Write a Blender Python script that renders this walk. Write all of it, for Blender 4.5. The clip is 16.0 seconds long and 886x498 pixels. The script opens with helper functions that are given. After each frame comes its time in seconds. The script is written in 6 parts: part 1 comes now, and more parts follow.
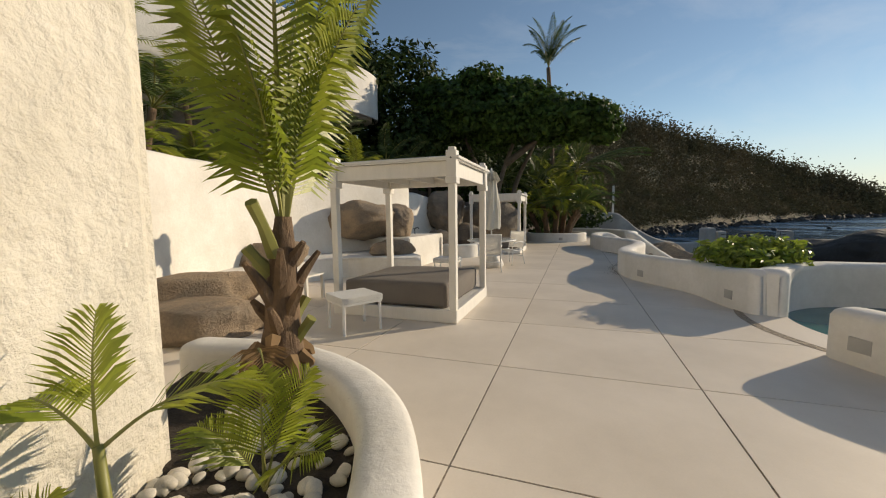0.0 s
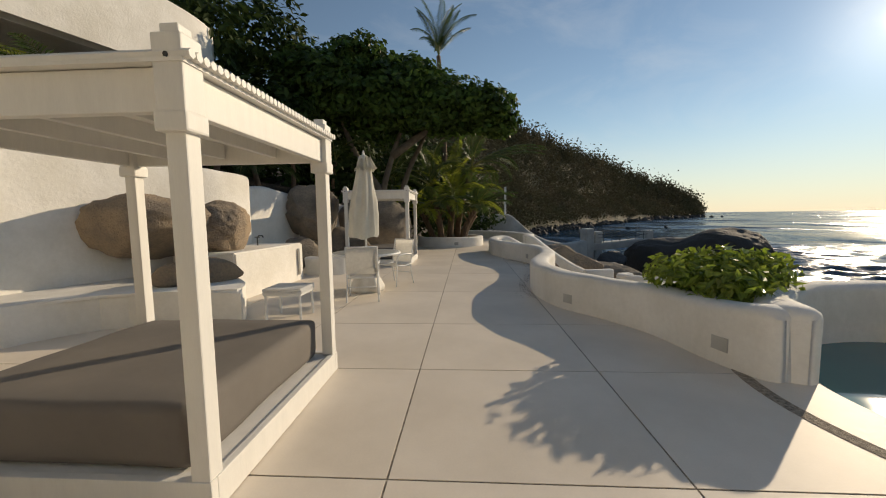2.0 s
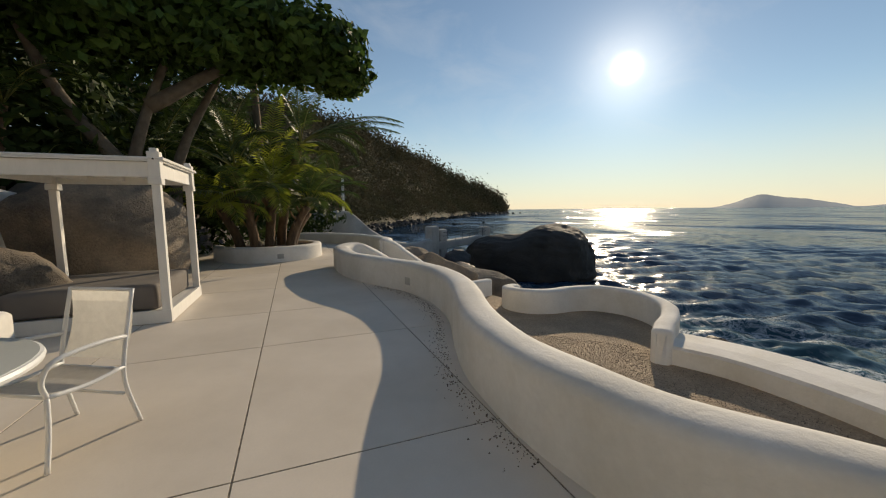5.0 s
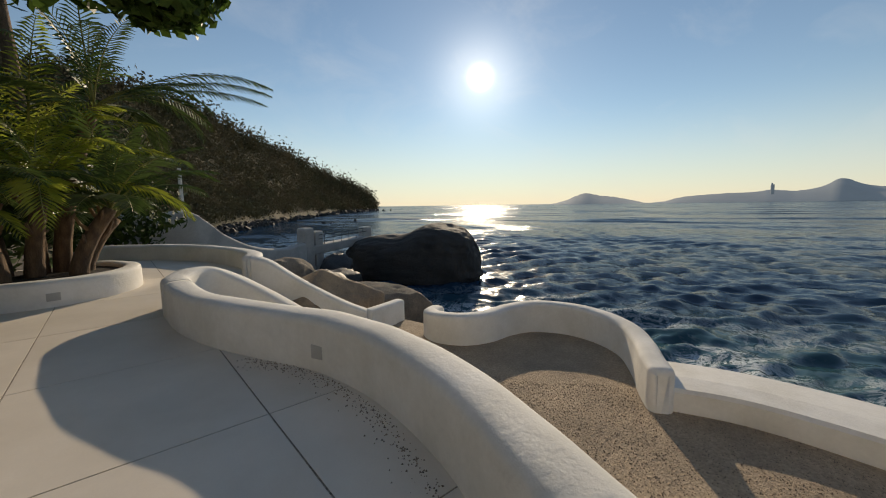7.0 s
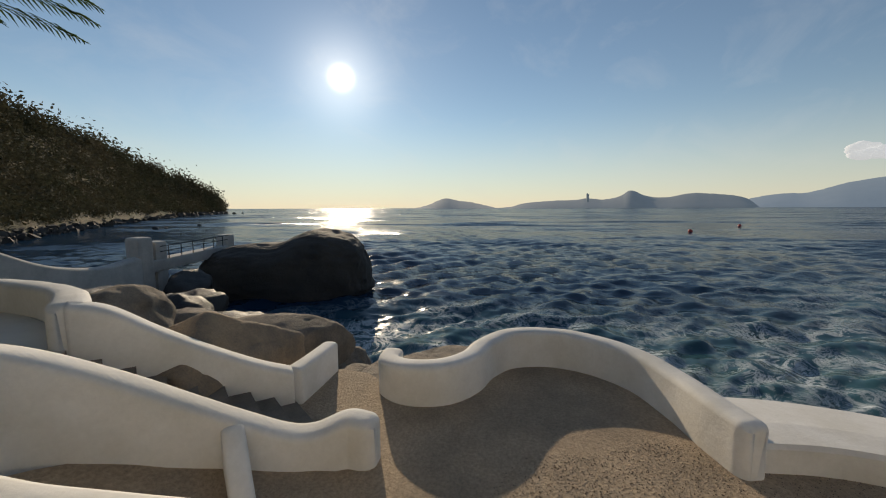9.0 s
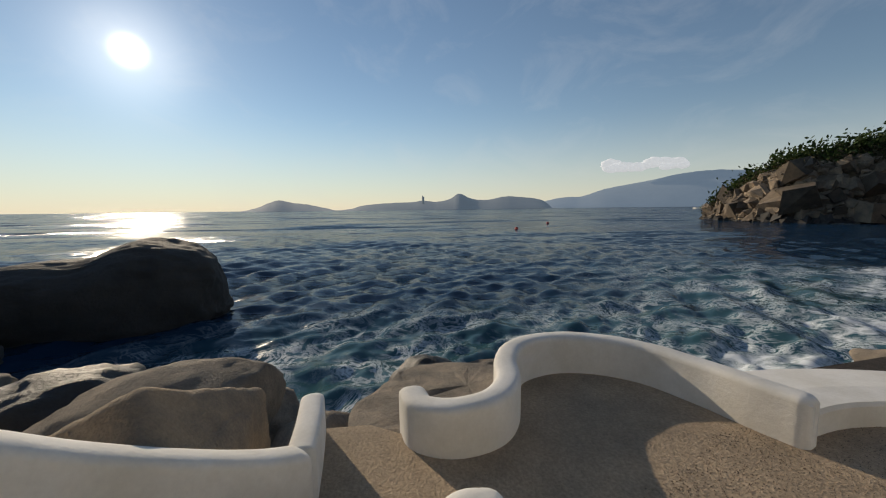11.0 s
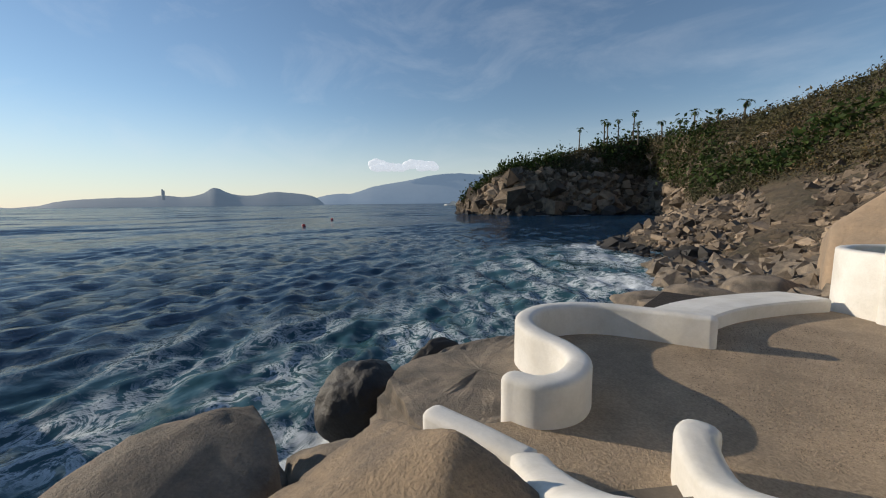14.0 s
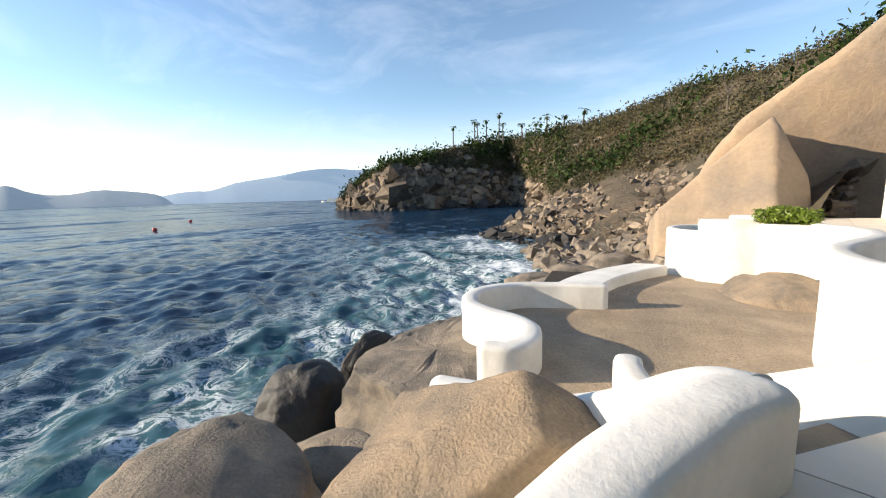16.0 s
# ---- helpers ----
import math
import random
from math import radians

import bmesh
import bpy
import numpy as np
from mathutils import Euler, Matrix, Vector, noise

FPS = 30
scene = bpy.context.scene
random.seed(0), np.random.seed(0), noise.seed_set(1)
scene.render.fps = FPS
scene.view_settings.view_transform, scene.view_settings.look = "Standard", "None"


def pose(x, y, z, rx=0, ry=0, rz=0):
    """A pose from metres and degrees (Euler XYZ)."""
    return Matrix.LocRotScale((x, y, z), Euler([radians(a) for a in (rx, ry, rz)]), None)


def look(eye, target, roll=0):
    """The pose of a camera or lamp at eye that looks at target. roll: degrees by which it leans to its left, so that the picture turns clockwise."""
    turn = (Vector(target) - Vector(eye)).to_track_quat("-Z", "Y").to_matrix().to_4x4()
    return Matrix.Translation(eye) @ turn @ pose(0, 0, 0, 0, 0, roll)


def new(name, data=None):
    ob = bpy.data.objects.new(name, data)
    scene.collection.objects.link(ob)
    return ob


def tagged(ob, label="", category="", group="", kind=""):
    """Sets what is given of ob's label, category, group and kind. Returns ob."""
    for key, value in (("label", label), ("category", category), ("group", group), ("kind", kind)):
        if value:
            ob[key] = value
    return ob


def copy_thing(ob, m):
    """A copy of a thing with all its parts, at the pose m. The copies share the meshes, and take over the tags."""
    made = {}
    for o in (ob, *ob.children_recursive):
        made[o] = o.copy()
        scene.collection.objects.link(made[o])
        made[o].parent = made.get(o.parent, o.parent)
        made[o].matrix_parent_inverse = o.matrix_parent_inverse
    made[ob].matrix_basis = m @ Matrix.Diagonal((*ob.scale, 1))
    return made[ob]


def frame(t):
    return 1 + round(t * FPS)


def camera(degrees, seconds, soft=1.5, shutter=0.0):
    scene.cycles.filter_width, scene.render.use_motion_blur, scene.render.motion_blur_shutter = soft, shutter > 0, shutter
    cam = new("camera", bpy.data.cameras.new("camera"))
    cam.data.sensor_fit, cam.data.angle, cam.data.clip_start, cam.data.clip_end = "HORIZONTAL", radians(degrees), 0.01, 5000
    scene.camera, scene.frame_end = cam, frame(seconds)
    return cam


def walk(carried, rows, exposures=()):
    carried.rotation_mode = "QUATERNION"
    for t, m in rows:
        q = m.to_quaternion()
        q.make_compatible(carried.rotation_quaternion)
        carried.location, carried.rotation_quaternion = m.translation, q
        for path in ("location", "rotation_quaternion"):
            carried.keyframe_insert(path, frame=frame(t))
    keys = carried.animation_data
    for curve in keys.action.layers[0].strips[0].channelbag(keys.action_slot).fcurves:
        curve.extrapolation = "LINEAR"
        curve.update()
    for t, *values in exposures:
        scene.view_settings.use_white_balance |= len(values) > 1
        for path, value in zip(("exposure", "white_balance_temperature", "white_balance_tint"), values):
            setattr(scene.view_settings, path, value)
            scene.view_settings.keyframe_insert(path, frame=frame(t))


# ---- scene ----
cam = camera(98.9, 16.0, soft=1.1)
PATH = [
    (0, (-1.006, 0.177, 1.406), (-0.986, 2.169, 1.228), -0.7),
    (0.5, (-0.885, 0.81, 1.433), (-0.754, 2.798, 1.253), -1.1),
    (1, (-0.69, 1.55, 1.444), (-0.418, 3.524, 1.265), -0.9),
    (1.5, (-0.448, 2.295, 1.427), (-0.025, 4.242, 1.252), -0.8),
    (2, (-0.197, 3.029, 1.426), (0.358, 4.942, 1.247), -0.7),
    (2.5, (0.1, 3.834, 1.419), (0.779, 5.706, 1.233), -0.6),
    (3, (0.339, 4.691, 1.403), (1.151, 6.509, 1.215), -0.3),
    (3.5, (0.574, 5.546, 1.396), (1.513, 7.302, 1.205), -0.2),
    (4, (0.8, 6.222, 1.417), (1.863, 7.905, 1.222), -0.3),
    (6.5, (2.394, 9.514, 1.521), (4.038, 10.631, 1.295), -0.8),
    (7, (2.782, 10.137, 1.575), (4.514, 11.11, 1.345), -0.8),
    (7.5, (3.189, 10.749, 1.565), (4.994, 11.58, 1.337), -1.0),
    (8, (3.562, 11.399, 1.592), (5.427, 12.083, 1.366), -0.6),
    (8.5, (3.923, 12.043, 1.615), (5.841, 12.561, 1.392), -0.4),
    (9, (4.291, 12.747, 1.621), (6.253, 13.066, 1.404), -0.2),
    (11.5, (5.971, 16.09, 1.536), (7.836, 15.402, 1.317), -0.7),
    (12, (6.373, 16.732, 1.483), (8.162, 15.867, 1.255), -0.6),
    (12.5, (6.738, 17.326, 1.464), (8.441, 16.304, 1.23), -0.5),
    (13, (7.129, 17.866, 1.456), (8.718, 16.676, 1.217), -0.5),
    (13.5, (7.49, 18.394, 1.46), (8.956, 17.056, 1.219), -0.5),
    (14, (7.841, 18.91, 1.491), (9.176, 17.44, 1.249), -0.6),
    (14.5, (8.095, 19.363, 1.542), (9.294, 17.782, 1.292), -0.9),
    (15, (8.311, 19.769, 1.62), (9.366, 18.09, 1.358), -1.2),
    (15.5, (8.516, 20.1, 1.66), (9.431, 18.344, 1.382), -1.5),
    (16, (8.615, 20.279, 1.554), (9.433, 18.474, 1.278), -1.6),
]
EXPOSURE = [(0, 0.08, 6850, 10), (1, 0.12, 6950, 10), (2, 0.0, 7050, 10), (4, -0.02, 7050, 10), (7, -0.04, 6900, 10), (9, -0.16, 6850, 10), (11.5, -0.17, 6600, 10), (12.5, -0.1, 6500, 10), (13.3, 0.02, 6300, 10), (15.5, 0.06, 6000, 10), (15.7, 0.18, 6050, 10), (16, 1.12, 6350, 10)]
walk(cam, [(t, look(e, g, r)) for t, e, g, r in PATH], exposures=EXPOSURE)

# ---- world, sun ----
SUN_AZ, SUN_EL = 66.4, 17.6          # degrees from +y towards +x, and above the sea
world = bpy.data.worlds.new("world")
scene.world = world
world.use_nodes = True
wn, wl = world.node_tree.nodes, world.node_tree.links
wn.clear()
sky = wn.new("ShaderNodeTexSky")
sky.sky_type, sky.sun_disc = "NISHITA", False
sky.sun_elevation, sky.sun_rotation = radians(SUN_EL), radians(SUN_AZ)
sky.air_density, sky.dust_density, sky.ozone_density = 1.0, 0.0, 1.5
SKY_STRENGTH = 0.104
# thin high cloud streaks mixed over the sky
tc = wn.new("ShaderNodeTexCoord")
mp = wn.new("ShaderNodeMapping")
mp.inputs["Scale"].default_value = (1.3, 3.2, 5.0)
mp.inputs["Rotation"].default_value = (0.0, 0.25, 0.5)
cn = wn.new("ShaderNodeTexNoise")
cn.inputs["Scale"].default_value, cn.inputs["Detail"].default_value, cn.inputs["Roughness"].default_value = 1.7, 9.0, 0.62
cn.inputs["Distortion"].default_value = 0.5
cr = wn.new("ShaderNodeMapRange")
cr.inputs["From Min"].default_value, cr.inputs["From Max"].default_value = 0.50, 0.80
cr.inputs["To Max"].default_value = 0.17
mx = wn.new("ShaderNodeMix")
mx.data_type = "RGBA"
mx.inputs["B"].default_value = (8.0, 8.0, 8.0, 1)
bg = wn.new("ShaderNodeBackground")
bg.inputs["Strength"].default_value = SKY_STRENGTH
wo = wn.new("ShaderNodeOutputWorld")
wl.new(tc.outputs["Generated"], mp.inputs["Vector"])
wl.new(mp.outputs["Vector"], cn.inputs["Vector"])
wl.new(cn.outputs["Fac"], cr.inputs["Value"])
wl.new(cr.outputs["Result"], mx.inputs["Factor"])
wl.new(sky.outputs["Color"], mx.inputs["A"])
# pale sea haze low over the horizon
hz = wn.new("ShaderNodeSeparateXYZ")
wl.new(tc.outputs["Generated"], hz.inputs[0])
hr = wn.new("ShaderNodeMapRange")
hr.interpolation_type = "SMOOTHSTEP"
hr.inputs["From Min"].default_value, hr.inputs["From Max"].default_value = 0.24, -0.02
hr.inputs["To Min"].default_value, hr.inputs["To Max"].default_value = 0.0, 0.62
wl.new(hz.outputs["Z"], hr.inputs["Value"])
hm = wn.new("ShaderNodeMix")
hm.data_type = "RGBA"
hm.inputs["B"].default_value = (6.1, 6.05, 5.85, 1)
wl.new(hr.outputs["Result"], hm.inputs["Factor"])
wl.new(mx.outputs["Result"], hm.inputs["A"])
# the sun's own disc and the glow of thin cloud around it
SUNV = (math.sin(radians(SUN_AZ)) * math.cos(radians(SUN_EL)), math.cos(radians(SUN_AZ)) * math.cos(radians(SUN_EL)), math.sin(radians(SUN_EL)))
nv = wn.new("ShaderNodeVectorMath")
nv.operation = "NORMALIZE"
wl.new(tc.outputs["Generated"], nv.inputs[0])
dt = wn.new("ShaderNodeVectorMath")
dt.operation = "DOT_PRODUCT"
dt.inputs[1].default_value = SUNV
wl.new(nv.outputs["Vector"], dt.inputs[0])
last = hm.outputs["Result"]
for power, col in ((7000.0, (60, 58, 52)), (260.0, (4.5, 4.3, 3.9)), (40.0, (1.2, 1.15, 1.05))):
    ps = wn.new("ShaderNodeMath")
    ps.operation, ps.use_clamp = "MAXIMUM", True
    ps.inputs[1].default_value = 0.0
    wl.new(dt.outputs["Value"], ps.inputs[0])
    g = wn.new("ShaderNodeMath")
    g.operation = "POWER"
    g.inputs[1].default_value = power
    wl.new(ps.outputs[0], g.inputs[0])
    ad = wn.new("ShaderNodeMix")
    ad.data_type, ad.blend_type = "RGBA", "ADD"
    ad.inputs["B"].default_value = (*col, 1)
    wl.new(g.outputs[0], ad.inputs["Factor"])
    wl.new(last, ad.inputs["A"])
    last = ad.outputs["Result"]
wl.new(last, bg.inputs["Color"])
wl.new(bg.outputs["Background"], wo.inputs["Surface"])
sd = bpy.data.lights.new("sun", "SUN")
sd.energy, sd.angle, sd.color = 3.75, radians(0.53), (1.0, 0.84, 0.63)
sun = new("sun", sd)
sun_dir = Vector((math.sin(radians(SUN_AZ)) * math.cos(radians(SUN_EL)), math.cos(radians(SUN_AZ)) * math.cos(radians(SUN_EL)), math.sin(radians(SUN_EL))))
sun.matrix_world = look(sun_dir * 60, (0, 0, 0))


# ---- materials ----
def mat(name, base, rough=0.8, vary=0.25, scale=3.0, fine=40.0, bump=0.3, depth=0.01, tint=None, metal=0.0, island=0.0, objrand=0.0, spec=0.5, transl=0.0, stretch=None):
    """Two scales of noise over a base colour, with a bump; tint: a second colour in patches."""
    m = bpy.data.materials.new(name)
    m.use_nodes = True
    n, l = m.node_tree.nodes, m.node_tree.links
    p = n["Principled BSDF"]
    p.inputs["Metallic"].default_value = metal
    p.inputs["Specular IOR Level"].default_value = spec
    co = n.new("ShaderNodeTexCoord")
    vec = co.outputs["Object"]
    if stretch:
        mm = n.new("ShaderNodeMapping")
        mm.inputs["Scale"].default_value = stretch
        l.new(vec, mm.inputs["Vector"])
        vec = mm.outputs["Vector"]
    big, small = n.new("ShaderNodeTexNoise"), n.new("ShaderNodeTexNoise")
    for t, s, d in ((big, scale, 6.0), (small, fine, 8.0)):
        t.inputs["Scale"].default_value, t.inputs["Detail"].default_value, t.inputs["Roughness"].default_value = s, d, 0.62
        l.new(vec, t.inputs["Vector"])
    second = tint if tint else tuple(c * (1 - vary) for c in base)
    ramp = n.new("ShaderNodeMapRange")
    ramp.inputs["From Min"].default_value, ramp.inputs["From Max"].default_value = 0.38, 0.66
    l.new(big.outputs["Fac"], ramp.inputs["Value"])
    mix = n.new("ShaderNodeMix")
    mix.data_type = "RGBA"
    mix.inputs["A"].default_value, mix.inputs["B"].default_value = (*base, 1), (*second, 1)
    l.new(ramp.outputs["Result"], mix.inputs["Factor"])
    hsv = n.new("ShaderNodeHueSaturation")
    l.new(mix.outputs["Result"], hsv.inputs["Color"])
    val = n.new("ShaderNodeMapRange")
    val.inputs["To Min"].default_value, val.inputs["To Max"].default_value = 1 - vary * 0.9, 1 + vary * 0.9
    l.new(small.outputs["Fac"], val.inputs["Value"])
    last = val.outputs["Result"]
    for amount, node, sock in ((island, "ShaderNodeNewGeometry", "Random Per Island"), (objrand, "ShaderNodeObjectInfo", "Random")):
        if amount:
            g = n.new(node)
            r = n.new("ShaderNodeMapRange")
            r.inputs["To Min"].default_value, r.inputs["To Max"].default_value = 1 - amount, 1 + amount
            l.new(g.outputs[sock], r.inputs["Value"])
            mul = n.new("ShaderNodeMath")
            mul.operation = "MULTIPLY"
            l.new(last, mul.inputs[0])
            l.new(r.outputs["Result"], mul.inputs[1])
            last = mul.outputs[0]
    l.new(last, hsv.inputs["Value"])
    l.new(hsv.outputs["Color"], p.inputs["Base Color"])
    rr = n.new("ShaderNodeMapRange")
    rr.inputs["To Min"].default_value, rr.inputs["To Max"].default_value = max(rough - 0.12, 0.02), min(rough + 0.12, 1)
    l.new(small.outputs["Fac"], rr.inputs["Value"])
    l.new(rr.outputs["Result"], p.inputs["Roughness"])
    if bump:
        add = n.new("ShaderNodeMath")
        add.operation = "MULTIPLY_ADD"
        add.inputs[1].default_value = 2.0
        l.new(big.outputs["Fac"], add.inputs[0])
        l.new(small.outputs["Fac"], add.inputs[2])
        b = n.new("ShaderNodeBump")
        b.inputs["Strength"].default_value, b.inputs["Distance"].default_value = bump, depth
        l.new(add.outputs[0], b.inputs["Height"])
        l.new(b.outputs["Normal"], p.inputs["Normal"])
    if transl:
        tr = n.new("ShaderNodeBsdfTranslucent")
        l.new(hsv.outputs["Color"], tr.inputs["Color"])
        ms = n.new("ShaderNodeMixShader")
        ms.inputs["Fac"].default_value = transl
        l.new(p.outputs["BSDF"], ms.inputs[1])
        l.new(tr.outputs["BSDF"], ms.inputs[2])
        l.new(ms.outputs["Shader"], n["Material Output"].inputs["Surface"])
    return m


PLASTER = mat("white_plaster", (0.80, 0.775, 0.725), 0.85, 0.10, 1.3, 18.0, 0.5, 0.012, tint=(0.68, 0.65, 0.585))
PLASTER_ROUGH = mat("rough_trowelled_plaster", (0.75, 0.71, 0.62), 0.9, 0.14, 2.2, 11.0, 1.0, 0.035, tint=(0.66, 0.62, 0.53))
# grey of the old walls, and the painted shade of the drain holes
PLASTER_OLD_SHADE = mat("weathered_plaster_and_hole_shade", (0.50, 0.49, 0.46), 0.9, 0.2, 0.8, 10.0, 0.5, 0.015, tint=(0.36, 0.35, 0.33))
SLAB = mat("cream_concrete", (0.76, 0.68, 0.575), 0.58, 0.07, 0.8, 70.0, 0.1, 0.003, tint=(0.66, 0.585, 0.485), objrand=0.04)
GROUT = mat("pebble_joint", (0.52, 0.44, 0.345), 0.9, 0.6, 30.0, 90.0, 1.0, 0.02)
WOOD = mat("white_painted_wood", (0.76, 0.74, 0.69), 0.55, 0.06, 2.0, 26.0, 0.2, 0.004, stretch=(6, 6, 1))
FABRIC = mat("taupe_canvas", (0.185, 0.165, 0.145), 0.95, 0.16, 1.6, 220.0, 0.35, 0.004)
CANVAS = mat("cream_canvas", (0.76, 0.73, 0.64), 0.9, 0.1, 4.0, 160.0, 0.3, 0.006, transl=0.2)
WHITEMETAL = mat("white_coated_metal", (0.74, 0.74, 0.72), 0.4, 0.05, 6.0, 80.0, 0.05, 0.001)
MESHFAB = mat("white_sling_mesh", (0.70, 0.69, 0.66), 0.8, 0.1, 20.0, 300.0, 0.4, 0.002, transl=0.25)
GLASSTOP = mat("frosted_glass", (0.62, 0.64, 0.60), 0.12, 0.04, 3.0, 60.0, 0.02, 0.001)
ROCK = mat("tan_granite", (0.37, 0.275, 0.18), 0.9, 0.5, 1.3, 30.0, 1.0, 0.035, tint=(0.19, 0.155, 0.12))
ROCK_SMOOTH = mat("smooth_tan_granite", (0.40, 0.29, 0.19), 0.9, 0.3, 0.35, 5.0, 0.7, 0.06, tint=(0.27, 0.215, 0.16))
ROCK_GREY = mat("grey_brown_granite", (0.29, 0.235, 0.175), 0.88, 0.5, 1.2, 24.0, 1.0, 0.04, tint=(0.11, 0.095, 0.078))
ROCK_WET = mat("wet_dark_rock", (0.024, 0.022, 0.021), 0.6, 0.4, 0.9, 12.0, 0.8, 0.05, tint=(0.055, 0.05, 0.044))
# near-black base: the great boulder's backlit shade is put into the colour
ROCK_SEA = mat("silhouette_dark_sea_rock", (0.062, 0.055, 0.048), 0.8, 0.4, 0.5, 7.0, 0.9, 0.08, tint=(0.036, 0.033, 0.030))
ROCK_FAR = mat("sunlit_shore_rock", (0.27, 0.205, 0.14), 0.9, 0.4, 0.25, 3.0, 0.9, 0.2, tint=(0.115, 0.092, 0.07), island=0.6)
PEBBLE = mat("white_pebble", (0.62, 0.58, 0.51), 0.6, 0.15, 6.0, 50.0, 0.15, 0.003, objrand=0.3)
SOIL = mat("dark_soil", (0.05, 0.038, 0.028), 0.95, 0.5, 6.0, 50.0, 1.0, 0.02)
GRAVEL = mat("brown_gravel_concrete", (0.45, 0.345, 0.235), 0.92, 0.75, 0.8, 26.0, 1.0, 0.04, tint=(0.30, 0.235, 0.165))
CHIPS = mat("coarse_gravel", (0.30, 0.23, 0.165), 0.95, 0.4, 4.0, 40.0, 0.5, 0.01, island=0.5)
STEP = mat("grey_brown_step", (0.21, 0.175, 0.135), 0.9, 0.3, 3.0, 30.0, 0.5, 0.01)
LEAF = mat("almond_leaf", (0.055, 0.10, 0.020), 0.5, 0.35, 1.2, 20.0, 0.1, 0.002, tint=(0.085, 0.14, 0.028), island=0.5, transl=0.35, spec=0.2)
LEAF_DARK = mat("shrub_leaf", (0.032, 0.056, 0.016), 0.6, 0.35, 0.8, 12.0, 0.1, 0.002, tint=(0.055, 0.08, 0.02), island=0.45, transl=0.22, spec=0.12)
LEAF_HEDGE = mat("hedge_leaf", (0.20, 0.28, 0.03), 0.4, 0.3, 3.0, 20.0, 0.1, 0.002, tint=(0.22, 0.27, 0.045), island=0.4, transl=0.45)
FROND = mat("palm_leaflet", (0.24, 0.30, 0.035), 0.4, 0.25, 2.0, 30.0, 0.1, 0.002, tint=(0.36, 0.38, 0.05), island=0.25, transl=0.5)
FROND_DARK = mat("deep_green_palm_leaflet", (0.055, 0.095, 0.024), 0.45, 0.3, 2.0, 30.0, 0.1, 0.002, tint=(0.09, 0.13, 0.03), island=0.35, transl=0.35)
FROND_DRY = mat("dry_palm_leaf", (0.30, 0.19, 0.09), 0.8, 0.3, 3.0, 30.0, 0.2, 0.004, island=0.3, transl=0.2)
STALK = mat("palm_stalk", (0.24, 0.24, 0.06), 0.5, 0.2, 5.0, 40.0, 0.1, 0.003)
BARK = mat("palm_bark", (0.20, 0.13, 0.075), 0.95, 0.45, 7.0, 45.0, 0.9, 0.02, tint=(0.10, 0.065, 0.042), stretch=(1, 1, 0.4))
BARK_GREY = mat("grey_tree_bark", (0.17, 0.14, 0.105), 0.92, 0.35, 5.0, 40.0, 0.7, 0.015)
HILL = mat("scrub_hillside", (0.060, 0.060, 0.028), 0.95, 0.5, 0.06, 0.8, 1.0, 0.6, tint=(0.115, 0.085, 0.045))
SCRUB = mat("dry_scrub_leaf", (0.080, 0.080, 0.045), 0.9, 0.4, 0.05, 0.6, 0.2, 0.05, tint=(0.125, 0.105, 0.065), island=0.25, transl=0.15, spec=0.1)
SCRUB_DRY = mat("yellowing_scrub_leaf", (0.095, 0.095, 0.038), 0.9, 0.4, 0.07, 0.6, 0.2, 0.05, tint=(0.17, 0.125, 0.065), island=0.45, transl=0.2, spec=0.1)
# aerial haze on the far land is painted as bluish emission
HAZE_GLOW = mat("far_hill_haze_glow", (0.10, 0.12, 0.14), 1.0, 0.15, 0.002, 0.02, 0.0, tint=(0.13, 0.15, 0.17))
HAZE_GLOW.node_tree.nodes["Principled BSDF"].inputs["Emission Color"].default_value = (0.24, 0.31, 0.38, 1)
HAZE_GLOW.node_tree.nodes["Principled BSDF"].inputs["Emission Strength"].default_value = 0.30
HAZE_GLOW_FAR = mat("far_mountain_haze_glow", (0.10, 0.12, 0.14), 1.0, 0.15, 0.002, 0.02, 0.0, tint=(0.13, 0.15, 0.17))
HAZE_GLOW_FAR.node_tree.nodes["Principled BSDF"].inputs["Emission Color"].default_value = (0.26, 0.35, 0.46, 1)
HAZE_GLOW_FAR.node_tree.nodes["Principled BSDF"].inputs["Emission Strength"].default_value = 0.45
DARKMETAL = mat("dark_iron", (0.03, 0.03, 0.03), 0.5, 0.2, 10.0, 60.0, 0.1, 0.001)
RUST = mat("rusty_white_paint", (0.70, 0.66, 0.58), 0.6, 0.1, 9.0, 60.0, 0.1, 0.001, tint=(0.48, 0.30, 0.14))
# emission stands in for sunlight on the cloud; the base itself is grey
CLOUD_GLOW = bpy.data.materials.new("cumulus")
CLOUD_GLOW.use_nodes = True
CLOUD_GLOW.node_tree.nodes["Principled BSDF"].inputs["Base Color"].default_value = (0.30, 0.30, 0.30, 1)
CLOUD_GLOW.node_tree.nodes["Principled BSDF"].inputs["Roughness"].default_value = 1.0
CLOUD_GLOW.node_tree.nodes["Principled BSDF"].inputs["Emission Color"].default_value = (0.78, 0.80, 0.82, 1)
CLOUD_GLOW.node_tree.nodes["Principled BSDF"].inputs["Emission Strength"].default_value = 0.75
SEA_Z = -4.5


